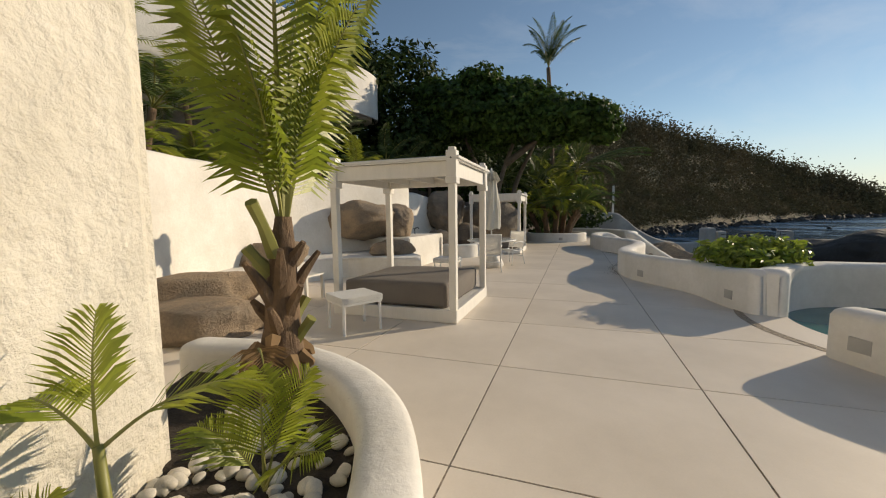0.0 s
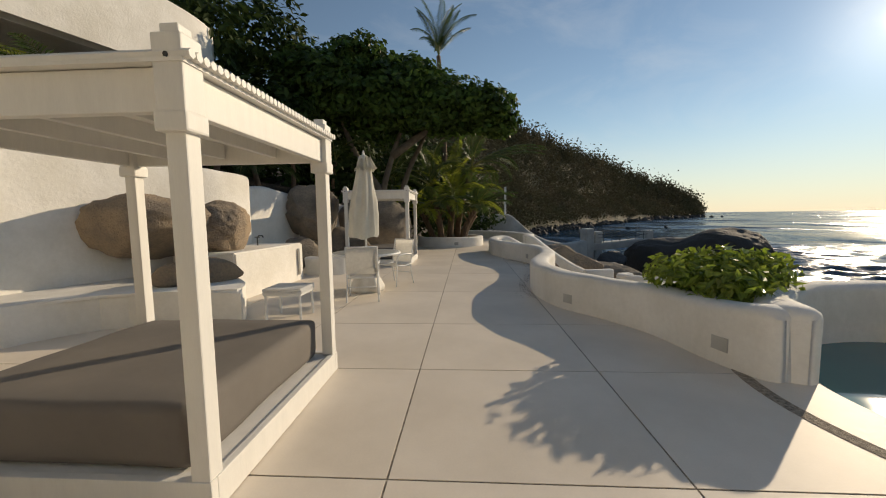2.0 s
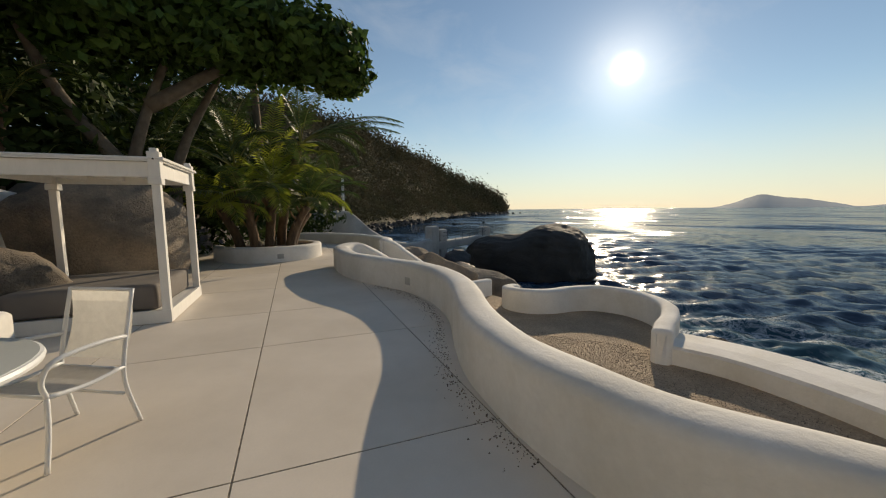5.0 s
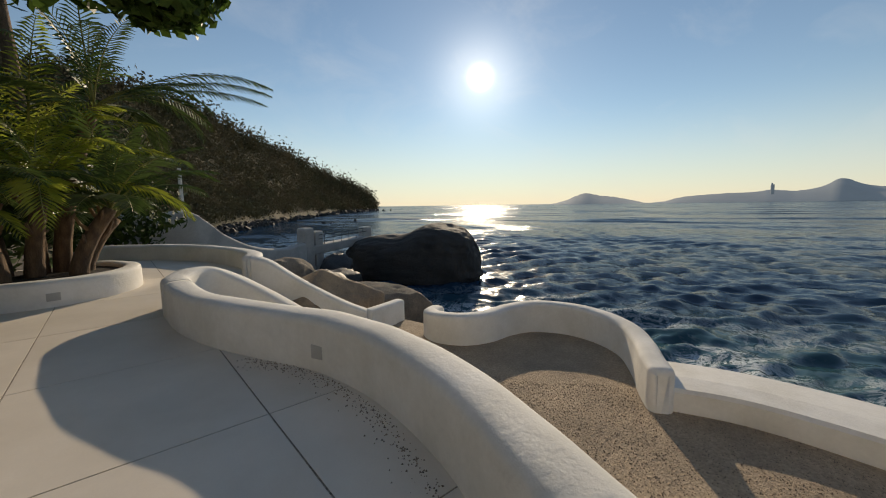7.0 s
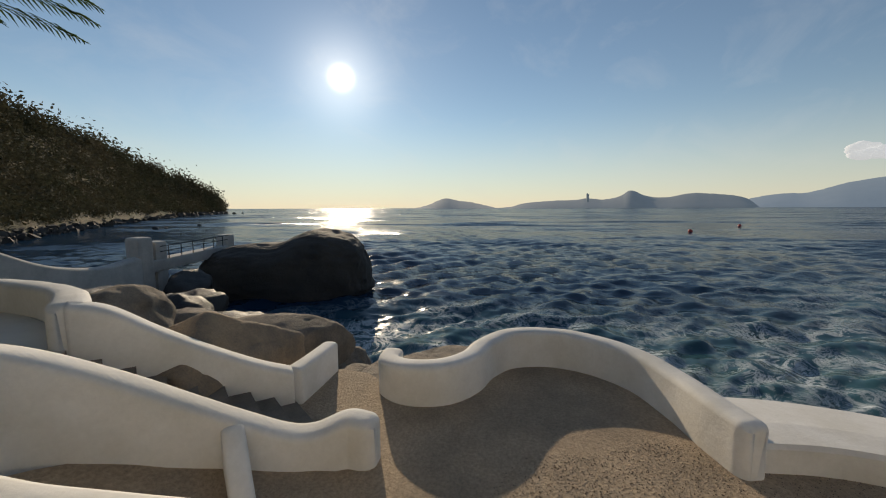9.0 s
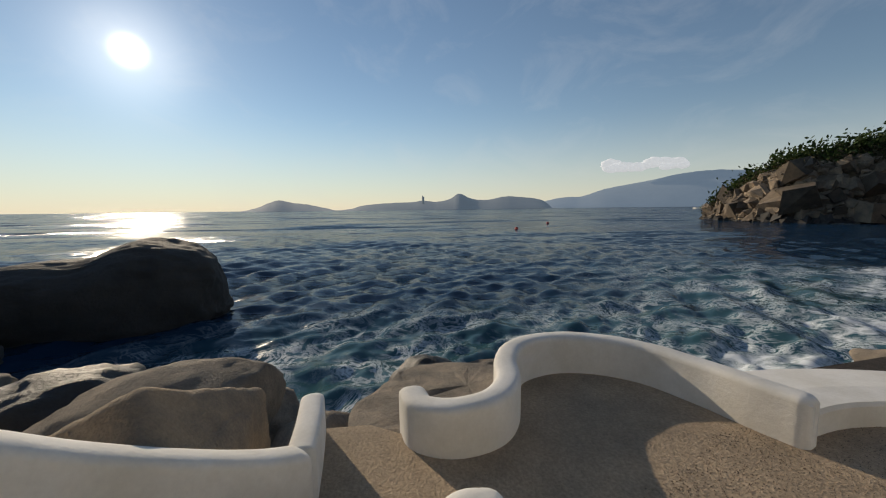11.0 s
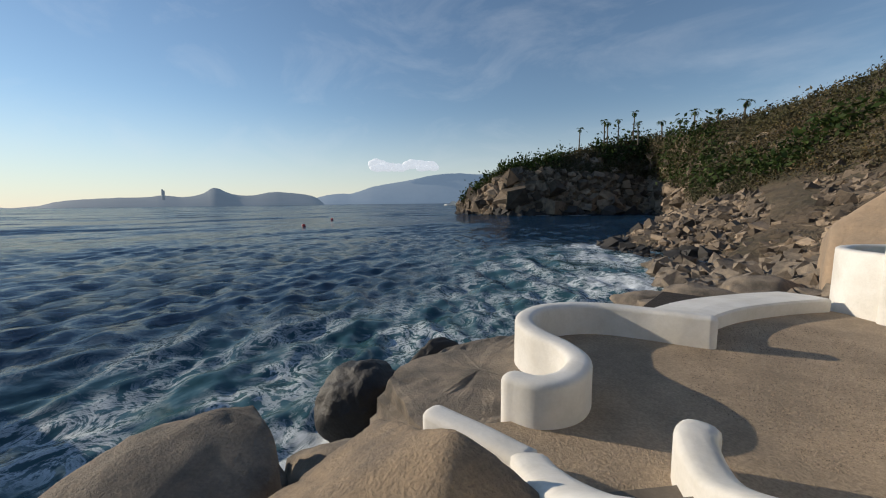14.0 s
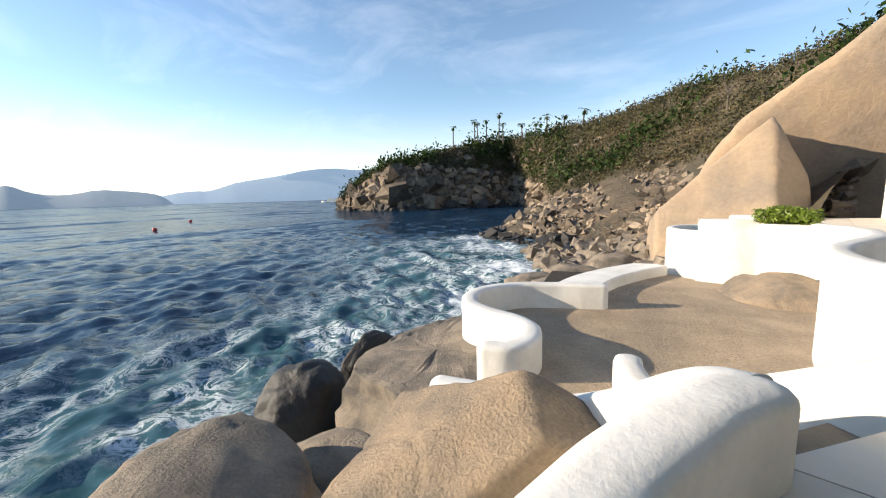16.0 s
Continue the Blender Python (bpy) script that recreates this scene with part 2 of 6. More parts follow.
def sea_material():
    m = bpy.data.materials.new("sea_water")
    m.use_nodes = True
    n, l = m.node_tree.nodes, m.node_tree.links
    p = n["Principled BSDF"]
    p.inputs["IOR"].default_value = 1.33
    p.inputs["Roughness"].default_value = 0.08
    co = n.new("ShaderNodeTexCoord")
    # turquoise and foam where the swell breaks on the rocks
    dist = None
    for cx, cy, rad in ((16.0, 8.0, 9.0), (18.0, 15.5, 8.5), (17.0, -2.0, 9.0), (24.0, -18.0, 13.0), (15.0, 22.0, 6.0)):
        d = n.new("ShaderNodeVectorMath")
        d.operation = "DISTANCE"
        l.new(co.outputs["Object"], d.inputs[0])
        d.inputs[1].default_value = (cx, cy, 0)
        r = n.new("ShaderNodeMapRange")
        r.interpolation_type = "SMOOTHSTEP"
        r.inputs["From Min"].default_value, r.inputs["From Max"].default_value = rad * 1.7, rad * 0.3
        l.new(d.outputs["Value"], r.inputs["Value"])
        if dist is None:
            dist = r.outputs["Result"]
        else:
            mxx = n.new("ShaderNodeMath")
            mxx.operation = "MAXIMUM"
            l.new(dist, mxx.inputs[0])
            l.new(r.outputs["Result"], mxx.inputs[1])
            dist = mxx.outputs[0]
    foam = n.new("ShaderNodeTexNoise")
    foam.inputs["Scale"].default_value, foam.inputs["Detail"].default_value, foam.inputs["Roughness"].default_value = 0.75, 13.0, 0.74
    foam.inputs["Distortion"].default_value = 1.6
    l.new(co.outputs["Object"], foam.inputs["Vector"])
    ridge = n.new("ShaderNodeMath")
    ridge.operation = "SUBTRACT"
    ridge.inputs[1].default_value = 0.5
    l.new(foam.outputs["Fac"], ridge.inputs[0])
    ab = n.new("ShaderNodeMath")
    ab.operation = "ABSOLUTE"
    l.new(ridge.outputs[0], ab.inputs[0])
    vein = n.new("ShaderNodeMapRange")
    vein.inputs["From Min"].default_value, vein.inputs["From Max"].default_value = 0.052, 0.0
    l.new(ab.outputs[0], vein.inputs["Value"])
    patch = n.new("ShaderNodeTexNoise")
    patch.inputs["Scale"].default_value, patch.inputs["Detail"].default_value = 0.34, 5.0
    l.new(co.outputs["Object"], patch.inputs["Vector"])
    pr = n.new("ShaderNodeMapRange")
    pr.inputs["From Min"].default_value, pr.inputs["From Max"].default_value = 0.40, 0.58
    l.new(patch.outputs["Fac"], pr.inputs["Value"])
    f1 = n.new("ShaderNodeMath")
    f1.operation = "MULTIPLY"
    l.new(vein.outputs["Result"], f1.inputs[0])
    l.new(pr.outputs["Result"], f1.inputs[1])
    f2 = n.new("ShaderNodeMath")
    f2.operation = "MULTIPLY"
    f2.use_clamp = True
    l.new(f1.outputs[0], f2.inputs[0])
    l.new(dist, f2.inputs[1])
    # white surf close round the rocks, broken up by the same noise
    surf = None
    for cx, cy, rad in ((16.0, 13.4, 2.6), (14.6, 15.6, 2.4), (15.4, 10.4, 2.8), (14.6, 18.4, 2.6), (14.0, 5.0, 3.0), (15.0, 0.0, 4.0), (27.0, -31.0, 5.0), (22.0, -22.0, 5.0), (17.0, -10.0, 5.0), (18.5, 26.0, 3.5), (13.4, 8.6, 2.5), (90.0, -136.0, 7.0), (102.0, -134.0, 7.0), (76.0, -144.0, 7.0)):
        d = n.new("ShaderNodeVectorMath")
        d.operation = "DISTANCE"
        l.new(co.outputs["Object"], d.inputs[0])
        d.inputs[1].default_value = (cx, cy, 0)
        r = n.new("ShaderNodeMapRange")
        r.inputs["From Min"].default_value, r.inputs["From Max"].default_value = rad * 1.35, rad * 0.45
        r.inputs["To Max"].default_value = 0.31
        l.new(d.outputs["Value"], r.inputs["Value"])
        if surf is None:
            surf = r.outputs["Result"]
        else:
            mxx = n.new("ShaderNodeMath")
            mxx.operation = "MAXIMUM"
            l.new(surf, mxx.inputs[0])
            l.new(r.outputs["Result"], mxx.inputs[1])
            surf = mxx.outputs[0]
    fine_foam = n.new("ShaderNodeTexNoise")
    fine_foam.inputs["Scale"].default_value, fine_foam.inputs["Detail"].default_value, fine_foam.inputs["Roughness"].default_value = 1.1, 10.0, 0.72
    fine_foam.inputs["Distortion"].default_value = 0.8
    l.new(co.outputs["Object"], fine_foam.inputs["Vector"])
    fs = n.new("ShaderNodeMath")
    l.new(fine_foam.outputs["Fac"], fs.inputs[0])
    l.new(surf, fs.inputs[1])
    fr = n.new("ShaderNodeMapRange")
    fr.inputs["From Min"].default_value, fr.inputs["From Max"].default_value = 0.70, 0.86
    l.new(fs.outputs[0], fr.inputs["Value"])
    f3 = n.new("ShaderNodeMath")
    f3.operation = "MAXIMUM"
    f3.use_clamp = True
    l.new(f2.outputs[0], f3.inputs[0])
    l.new(fr.outputs["Result"], f3.inputs[1])
    f2 = f3
    deep = n.new("ShaderNodeMix")
    deep.data_type = "RGBA"
    deep.inputs["A"].default_value, deep.inputs["B"].default_value = (0.010, 0.032, 0.066, 1), (0.036, 0.094, 0.112, 1)
    l.new(dist, deep.inputs["Factor"])
    col = n.new("ShaderNodeMix")
    col.data_type = "RGBA"
    col.inputs["B"].default_value = (0.72, 0.76, 0.78, 1)
    l.new(deep.outputs["Result"], col.inputs["A"])
    l.new(f2.outputs[0], col.inputs["Factor"])
    l.new(col.outputs["Result"], p.inputs["Base Color"])
    ro = n.new("ShaderNodeMapRange")
    ro.inputs["To Min"].default_value, ro.inputs["To Max"].default_value = 0.13, 0.8
    l.new(f2.outputs[0], ro.inputs["Value"])
    l.new(ro.outputs["Result"], p.inputs["Roughness"])
    # chop and ripples: slopes from noise, laid over the modelled waves
    geo = n.new("ShaderNodeNewGeometry")
    prev = geo.outputs["Normal"]
    for sc, slope, st, detail in ((0.035, 1.9, (1.0, 0.42, 1), 8.0), (0.9, 0.62, (1.0, 0.42, 1), 5.0), (6.0, 0.25, (1, 0.7, 1), 2.0)):
        mm = n.new("ShaderNodeMapping")
        mm.inputs["Rotation"].default_value = (0, 0, radians(-35))
        mm.inputs["Scale"].default_value = st
        l.new(co.outputs["Object"], mm.inputs["Vector"])
        w = n.new("ShaderNodeTexNoise")
        w.inputs["Scale"].default_value, w.inputs["Detail"].default_value, w.inputs["Roughness"].default_value = sc, detail, 0.72
        l.new(mm.outputs["Vector"], w.inputs["Vector"])
        off = n.new("ShaderNodeVectorMath")
        off.operation = "SUBTRACT"
        off.inputs[1].default_value = (0.5, 0.5, 0.5)
        l.new(w.outputs["Color"], off.inputs[0])
        mad = n.new("ShaderNodeVectorMath")
        mad.operation = "MULTIPLY_ADD"
        mad.inputs[1].default_value = (slope, slope, 0.0)
        l.new(off.outputs["Vector"], mad.inputs[0])
        l.new(prev, mad.inputs[2])
        prev = mad.outputs["Vector"]
    unit = n.new("ShaderNodeVectorMath")
    unit.operation = "NORMALIZE"
    l.new(prev, unit.inputs[0])
    l.new(unit.outputs["Vector"], p.inputs["Normal"])
    body = n.new("ShaderNodeBsdfDiffuse")
    l.new(col.outputs["Result"], body.inputs["Color"])
    ms = n.new("ShaderNodeMixShader")
    ms.inputs["Fac"].default_value = 0.40
    l.new(p.outputs["BSDF"], ms.inputs[1])
    l.new(body.outputs["BSDF"], ms.inputs[2])
    l.new(ms.outputs["Shader"], n["Material Output"].inputs["Surface"])
    return m


def pool_material():
    m = bpy.data.materials.new("pool_water")
    m.use_nodes = True
    n, l = m.node_tree.nodes, m.node_tree.links
    p = n["Principled BSDF"]
    p.inputs["Base Color"].default_value = (0.05, 0.17, 0.17, 1)
    p.inputs["Roughness"].default_value = 0.04
    p.inputs["IOR"].default_value = 1.33
    w = n.new("ShaderNodeTexNoise")
    w.inputs["Scale"].default_value = 2.5
    b = n.new("ShaderNodeBump")
    b.inputs["Strength"].default_value, b.inputs["Distance"].default_value = 0.5, 0.05
    l.new(w.outputs["Fac"], b.inputs["Height"])
    l.new(b.outputs["Normal"], p.inputs["Normal"])
    return m


SEA, POOL = sea_material(), pool_material()


# ---- building helpers ----
def mesh_of(name, bm, material, smooth=False):
    me = bpy.data.meshes.new(name)
    bmesh.ops.recalc_face_normals(bm, faces=bm.faces)
    bm.to_mesh(me)
    bm.free()
    me.materials.append(material)
    if smooth:
        me.shade_smooth()
    return me


def part(name, bm, material, parent=None, label="", smooth=False):
    ob = new(name, mesh_of(name, bm, material, smooth))
    if parent:
        ob.parent = parent
    return tagged(ob, label)


def thing(name, m, label, category, group="", kind=""):
    ob = new(name)
    ob.empty_display_size = 0.1
    ob.matrix_world = m
    return tagged(ob, label, category, group, kind)


def raw(name, verts, faces, material, parent=None, smooth=False):
    me = bpy.data.meshes.new(name)
    me.from_pydata(verts, [], faces)
    me.materials.append(material)
    if smooth:
        me.shade_smooth()
    ob = new(name, me)
    if parent:
        ob.parent = parent
    return ob


def box(bm, cx, cy, cz, sx, sy, sz, bevel=0.0, m=None):
    r = bmesh.ops.create_cube(bm, size=1.0)
    vs = r["verts"]
    bmesh.ops.scale(bm, vec=(sx, sy, sz), verts=vs)
    if bevel:
        es = list({e for v in vs for e in v.link_edges})
        g = bmesh.ops.bevel(bm, geom=es, offset=bevel, segments=2, affect="EDGES", profile=0.6)
        vs = list({v for f in g["faces"] for v in f.verts} | {v for v in vs if v.is_valid})
    mm = Matrix.Translation((cx, cy, cz))
    bmesh.ops.transform(bm, matrix=(m @ mm) if m else mm, verts=vs)
    return bm


def tube(bm, pts, radii, sides=8, caps=True):
    """A tapered round bar along points."""
    pts = [Vector(p) for p in pts]
    if not isinstance(radii, (list, tuple)):
        radii = [radii] * len(pts)
    rings = []
    side = None
    for i, p in enumerate(pts):
        d = (pts[min(i + 1, len(pts) - 1)] - pts[max(i - 1, 0)]).normalized()
        if side is None:
            side = d.orthogonal().normalized()
        side = (side - d * side.dot(d)).normalized()
        up = d.cross(side)
        rings.append([bm.verts.new(p + (side * math.cos(2 * math.pi * k / sides) + up * math.sin(2 * math.pi * k / sides)) * radii[i]) for k in range(sides)])
    for a, b in zip(rings, rings[1:]):
        for k in range(sides):
            bm.faces.new((a[k], a[(k + 1) % sides], b[(k + 1) % sides], b[k]))
    if caps:
        bm.faces.new(rings[0][::-1])
        bm.faces.new(rings[-1])
    return bm


def spline(pts, n=8):
    """Smooth curve through points (tuples of any length)."""
    P = [np.array(p, float) for p in pts]
    P = [2 * P[0] - P[1]] + P + [2 * P[-1] - P[-2]]
    out = []
    for i in range(1, len(P) - 2):
        for k in range(n):
            t = k / n
            a, b, c, d = P[i - 1], P[i], P[i + 1], P[i + 2]
            out.append(0.5 * (2 * b + (c - a) * t + (2 * a - 5 * b + 4 * c - d) * t * t + (3 * b - a - 3 * c + d) * t ** 3))
    out.append(P[-2])
    return out


def wall_sweep(name, pts, width, material, parent=None, n=8, label="", wobble=0.012, round_ends=(True, True)):
    """A hand-plastered wall with a rounded top along pts = (x, y, bottom, top)."""
    line = spline(pts, n)
    bm = bmesh.new()
    prof = [(-0.5, None), (-0.5, 0.55), (-0.47, 0.78), (-0.34, 0.94), (-0.15, 1.0), (0.15, 1.0), (0.34, 0.94), (0.47, 0.78), (0.5, 0.55), (0.5, None)]
    rings = []
    N = len(line)
    rows = []
    if round_ends[0]:
        d0 = (line[0][:2] - line[1][:2]) / (np.linalg.norm(line[0][:2] - line[1][:2]) + 1e-9)
        rows += [(line[0][:2] + d0 * width * 0.42 * math.sin(a), line[0][2], line[0][3], math.cos(a)) for a in (1.45, 1.15, 0.75, 0.35)]
    rows += [(p[:2], p[2], p[3], 1.0) for p in line]
    if round_ends[1]:
        d1 = (line[-1][:2] - line[-2][:2]) / (np.linalg.norm(line[-1][:2] - line[-2][:2]) + 1e-9)
        rows += [(line[-1][:2] + d1 * width * 0.42 * math.sin(a), line[-1][2], line[-1][3], math.cos(a)) for a in (0.35, 0.75, 1.15, 1.45)]
    cap_h = width * 0.55
    for i, (c, lo, hi, s) in enumerate(rows):
        a, b = rows[max(i - 1, 0)][0], rows[min(i + 1, len(rows) - 1)][0]
        d = (b - a) / (np.linalg.norm(b - a) + 1e-9)
        nrm = np.array((d[1], -d[0]))
        ring = []
        for o, h in prof:
            z = lo if h is None else hi - cap_h * (1 - h) - (1 - s) * cap_h * 0.45 * (h > 0.6)
            xy = c + nrm * o * width * (0.30 + 0.70 * s)
            w = noise.noise(Vector((xy[0] * 1.7, xy[1] * 1.7, z * 1.7))) * wobble
            ring.append(bm.verts.new((xy[0] + nrm[0] * w, xy[1] + nrm[1] * w, z + (w if h else 0))))
        rings.append(ring)
    for a, b in zip(rings, rings[1:]):
        for k in range(len(prof) - 1):
            bm.faces.new((a[k], a[k + 1], b[k + 1], b[k]))
    bm.faces.new(rings[0])
    bm.faces.new(rings[-1][::-1])
    return part(name, bm, material, parent, label, smooth=True)


def poly_prism(bm, poly, lo, hi):
    low = [bm.verts.new((x, y, lo)) for x, y in poly]
    top = [bm.verts.new((x, y, hi)) for x, y in poly]
    bm.faces.new(top)
    bm.faces.new(low[::-1])
    for k in range(len(poly)):
        j = (k + 1) % len(poly)
        bm.faces.new((low[k], low[j], top[j], top[k]))
    return bm


def clip(poly, a, b):
    """The part of a polygon on the left of the line a to b."""
    out = []
    f = lambda p: (b[0] - a[0]) * (p[1] - a[1]) - (b[1] - a[1]) * (p[0] - a[0])
    for i, p in enumerate(poly):
        q = poly[(i + 1) % len(poly)]
        fp, fq = f(p), f(q)
        if fp >= 0:
            out.append(p)
        if (fp >= 0) != (fq >= 0):
            t = fp / (fp - fq)
            out.append((p[0] + t * (q[0] - p[0]), p[1] + t * (q[1] - p[1])))
    return out


def boulder(name, c, r, material, label, seed=0, rough=0.22, turn=0.0, sub=4, freq=1.0, crack=0.5, parent=None, category="rock", flat=0.0, tilt=0.0):
    bm = bmesh.new()
    bmesh.ops.create_icosphere(bm, subdivisions=sub, radius=1.0)
    off = Vector((seed * 7.31, seed * 3.17, seed * 1.93))
    for v in bm.verts:
        p = v.co.normalized()
        k = noise.fractal(p * freq * 1.1 + off, 0.9, 2.1, 5) * rough
        k += (abs(noise.noise(p * freq * 2.3 + off)) - 0.25) * rough * crack
        k -= max(0.0, 0.10 - abs(noise.noise(p * freq * 1.5 + off * 2))) * crack * 0.9
        q = p * (1 + k)
        # planes split off the sides
        for s in range(5):
            nn = Vector((math.cos(seed + s * 2.4), math.sin(seed * 1.7 + s * 2.4), 0.5 * math.sin(s + seed))).normalized()
            over = q.dot(nn) - (0.78 + 0.1 * math.sin(seed * 3 + s))
            if over > 0:
                q -= nn * over * 0.75
        if flat and q.z > flat:
            q.z = flat + (q.z - flat) * 0.3
        v.co = Vector((q.x * r[0], q.y * r[1], q.z * r[2]))
    bmesh.ops.rotate(bm, matrix=Euler((radians(tilt), 0, radians(turn))).to_matrix(), verts=bm.verts)
    me = mesh_of(name, bm, material, smooth=True)
    ob = new(name, me)
    ob.location = c
    if parent:
        ob.parent = parent
        return tagged(ob, label)
    return tagged(ob, label, category)


def split_rock(c, planes, material, label, seed=0, rough=0.05, sub=5, soft=14.0, freq=0.8, name="boulder"):
    """A rock bounded by broken faces: planes of (normal, distance) about its middle, their edges worn round."""
    bm = bmesh.new()
    bmesh.ops.create_icosphere(bm, subdivisions=sub, radius=1.0)
    pl = [(Vector(n_).normalized(), d_) for n_, d_ in planes]
    size = sum(d_ for _, d_ in pl) / len(pl)
    off = Vector((seed * 5.1, seed * 2.3, seed * 7.7))
    for v in bm.verts:
        p = v.co.normalized()
        r = sum(max(p.dot(n_) / d_, 0.0) ** soft for n_, d_ in pl) ** (-1.0 / soft)
        q = p * r
        k = noise.fractal(q * (freq / size) * 1.3 + off, 0.9, 2.1, 6) * rough
        k -= max(0.0, 0.05 - abs(noise.noise(q * (freq / size) * 0.9 + off * 2))) * rough * 9
        v.co = q * (1 + k)
    ob = new(name, mesh_of(name, bm, material, smooth=True))
    ob.location = c
    return tagged(ob, label, "rock")


# ---- the plan ----
UX, UY = 0.338, 0.941                 # the terrace runs this way
O = (0.036, 4.979)


def T(u, v):
    return (O[0] + UX * u + UY * v, O[1] + UY * u - UX * v)


LOW = -1.41
# sea to the horizon
cx0, cy0 = 6.0, 12.0
NA, NR = 860, 520
rad = 3.0 * (4700.0 / 3.0) ** (np.arange(NR) / (NR - 1.0))
# finer towards the open bay
ang = np.concatenate([np.linspace(radians(-105), radians(75), 760, endpoint=False), np.linspace(radians(75), radians(255), 100, endpoint=False)])
SX, SY = cx0 + rad[:, None] * np.cos(ang), cy0 + rad[:, None] * np.sin(ang)
cell = np.maximum(rad * math.pi / 760, np.gradient(rad))[:, None]
SZ = np.zeros_like(SX)
rs = np.random.RandomState(2)
for k in range(90):
    lam = 0.5 * 9 ** rs.rand()
    th = radians(-150) + rs.normal() * 0.55
    ph = rs.rand() * 6.28
    amp = 0.0098 * lam ** 0.8 * rs.uniform(0.5, 1.2)
    w = (SX * math.cos(th) + SY * math.sin(th)) * 2 * math.pi / lam + ph + 0.9 * np.sin((SX * math.sin(th) - SY * math.cos(th)) * 2 * math.pi / (lam * 5.3) + ph)
    fade = np.clip(lam / (cell * 2.6) - 0.6, 0, 1)
    SZ += amp * fade * (2 * ((np.sin(w) + 1) / 2) ** 1.6 - 0.8)
V = np.stack([SX, SY, SZ], 2).reshape(-1, 3)
a = (np.arange(NR - 1)[:, None] * NA + np.arange(NA)).ravel()
b = (np.arange(NR - 1)[:, None] * NA + (np.arange(NA) + 1) % NA).ravel()
F = np.stack([a, b, b + NA, a + NA], 1)
sea = raw("water", V.tolist(), F.tolist(), SEA, smooth=True)
sea.location = (0, 0, SEA_Z)
tagged(sea, "dark blue ocean with short waves and foam by the rocks", "sea", kind="structure")

# parapet of the terrace: centre line with bottom and top
PARAPET = [(3.40, 5.30, -1.6, 0.62), (3.42, 5.75, -1.6, 0.57), (3.53, 6.55, -1.6, 0.55), (3.42, 7.3, -1.6, 0.54), (3.27, 7.9, -1.6, 0.54), (3.30, 8.6, -1.6, 0.54),
           (3.65, 9.55, -1.6, 0.53), (4.12, 10.25, -1.6, 0.53), (4.75, 11.05, -1.6, 0.53), (5.20, 11.95, -1.6, 0.53), (5.40, 12.9, -1.6, 0.53),
           (5.33, 13.8, -1.6, 0.53), (5.30, 14.6, -1.6, 0.53), (5.42, 15.5, -1.6, 0.53), (5.62, 16.15, -1.6, 0.54)]
STAIR_IN = [(5.62, 16.15, -1.6, 0.54), (5.82, 16.62, -1.6, 0.55), (6.25, 16.95, -1.6, 0.58), (6.7, 16.95, -1.6, 0.50), (7.15, 16.50, -1.6, 0.13), (7.5, 16.0, -1.6, -0.26), (7.8, 15.55, -1.6, -0.60), (8.04, 15.15, -1.6, -0.86), (8.20, 14.88, -1.6, -0.92), (8.36, 14.58, -1.6, -0.83), (8.36, 14.36, -1.6, -0.84)]
STAIR_OUT = [(7.90, 17.82, -1.7, 0.54), (8.14, 17.54, -1.7, 0.42), (8.46, 17.16, -1.7, 0.06), (8.86, 16.68, -1.7, -0.34), (9.20, 16.27, -1.7, -0.64), (9.46, 15.96, -1.7, -0.82)]
STAIR_RET = [(9.46, 15.96, -1.7, -0.83), (10.05, 15.94, -1.7, -0.85), (10.68, 15.94, -1.7, -0.86)]
UPPER = [(7.90, 17.84, -1.7, 0.54), (8.22, 18.22, -1.7, 0.54), (8.62, 18.82, -1.7, 0.50), (8.98, 19.7, -1.7, 0.47), (9.16, 20.8, -1.7, 0.47), (9.2, 22.2, -1.7, 0.47), (8.8, 23.8, -1.7, 0.47), (7.6, 25.2, -1.7, 0.47)]
CURL = [(10.44, 14.64, -1.9, -0.82), (10.08, 14.58, -1.9, -0.80), (9.85, 14.20, -1.9, -0.77), (9.94, 13.66, -1.9, -0.76), (10.36, 13.28, -1.9, -0.76), (10.94, 13.06, -1.9, -0.74),
        (11.46, 12.62, -1.9, -0.72), (11.64, 11.88, -1.9, -0.72), (11.4, 11.12, -1.9, -0.74), (10.8, 10.52, -1.9, -0.76), (9.95, 10.22, -1.9, -0.77), (9.25, 10.08, -1.9, -0.77), (8.85, 9.98, -1.9, -0.77)]
wall_parapet = wall_sweep("wall_parapet", PARAPET, 0.36, PLASTER, round_ends=(True, False))
tagged(wall_parapet, "low curving white plaster parapet wall with rounded top", "wall", kind="structure")
wall_stair_in = wall_sweep("wall_stair_inner", STAIR_IN, 0.38, PLASTER, round_ends=(False, True))
tagged(wall_stair_in, "white plaster wall sloping down beside the steps", "wall", kind="structure")
wall_stair_out = wall_sweep("wall_stair_outer", STAIR_OUT, 0.36, PLASTER, round_ends=(False, False))
tagged(wall_stair_out, "white plaster wall falling with the sea-side steps", "wall", kind="structure")
wall_stair_ret = wall_sweep("wall_stair_return", STAIR_RET, 0.30, PLASTER, round_ends=(False, True))
tagged(wall_stair_ret, "short white plaster return wall below the steps", "wall", kind="structure")
wall_upper = wall_sweep("wall_landing", UPPER, 0.38, PLASTER, round_ends=(True, False))
tagged(wall_upper, "thick rounded white plaster wall round the landing", "wall", kind="structure")
wall_curl = wall_sweep("wall_curl", CURL, 0.36, PLASTER, round_ends=(True, True))
tagged(wall_curl, "S-curved white plaster wall edging the lower terrace", "wall", kind="structure")

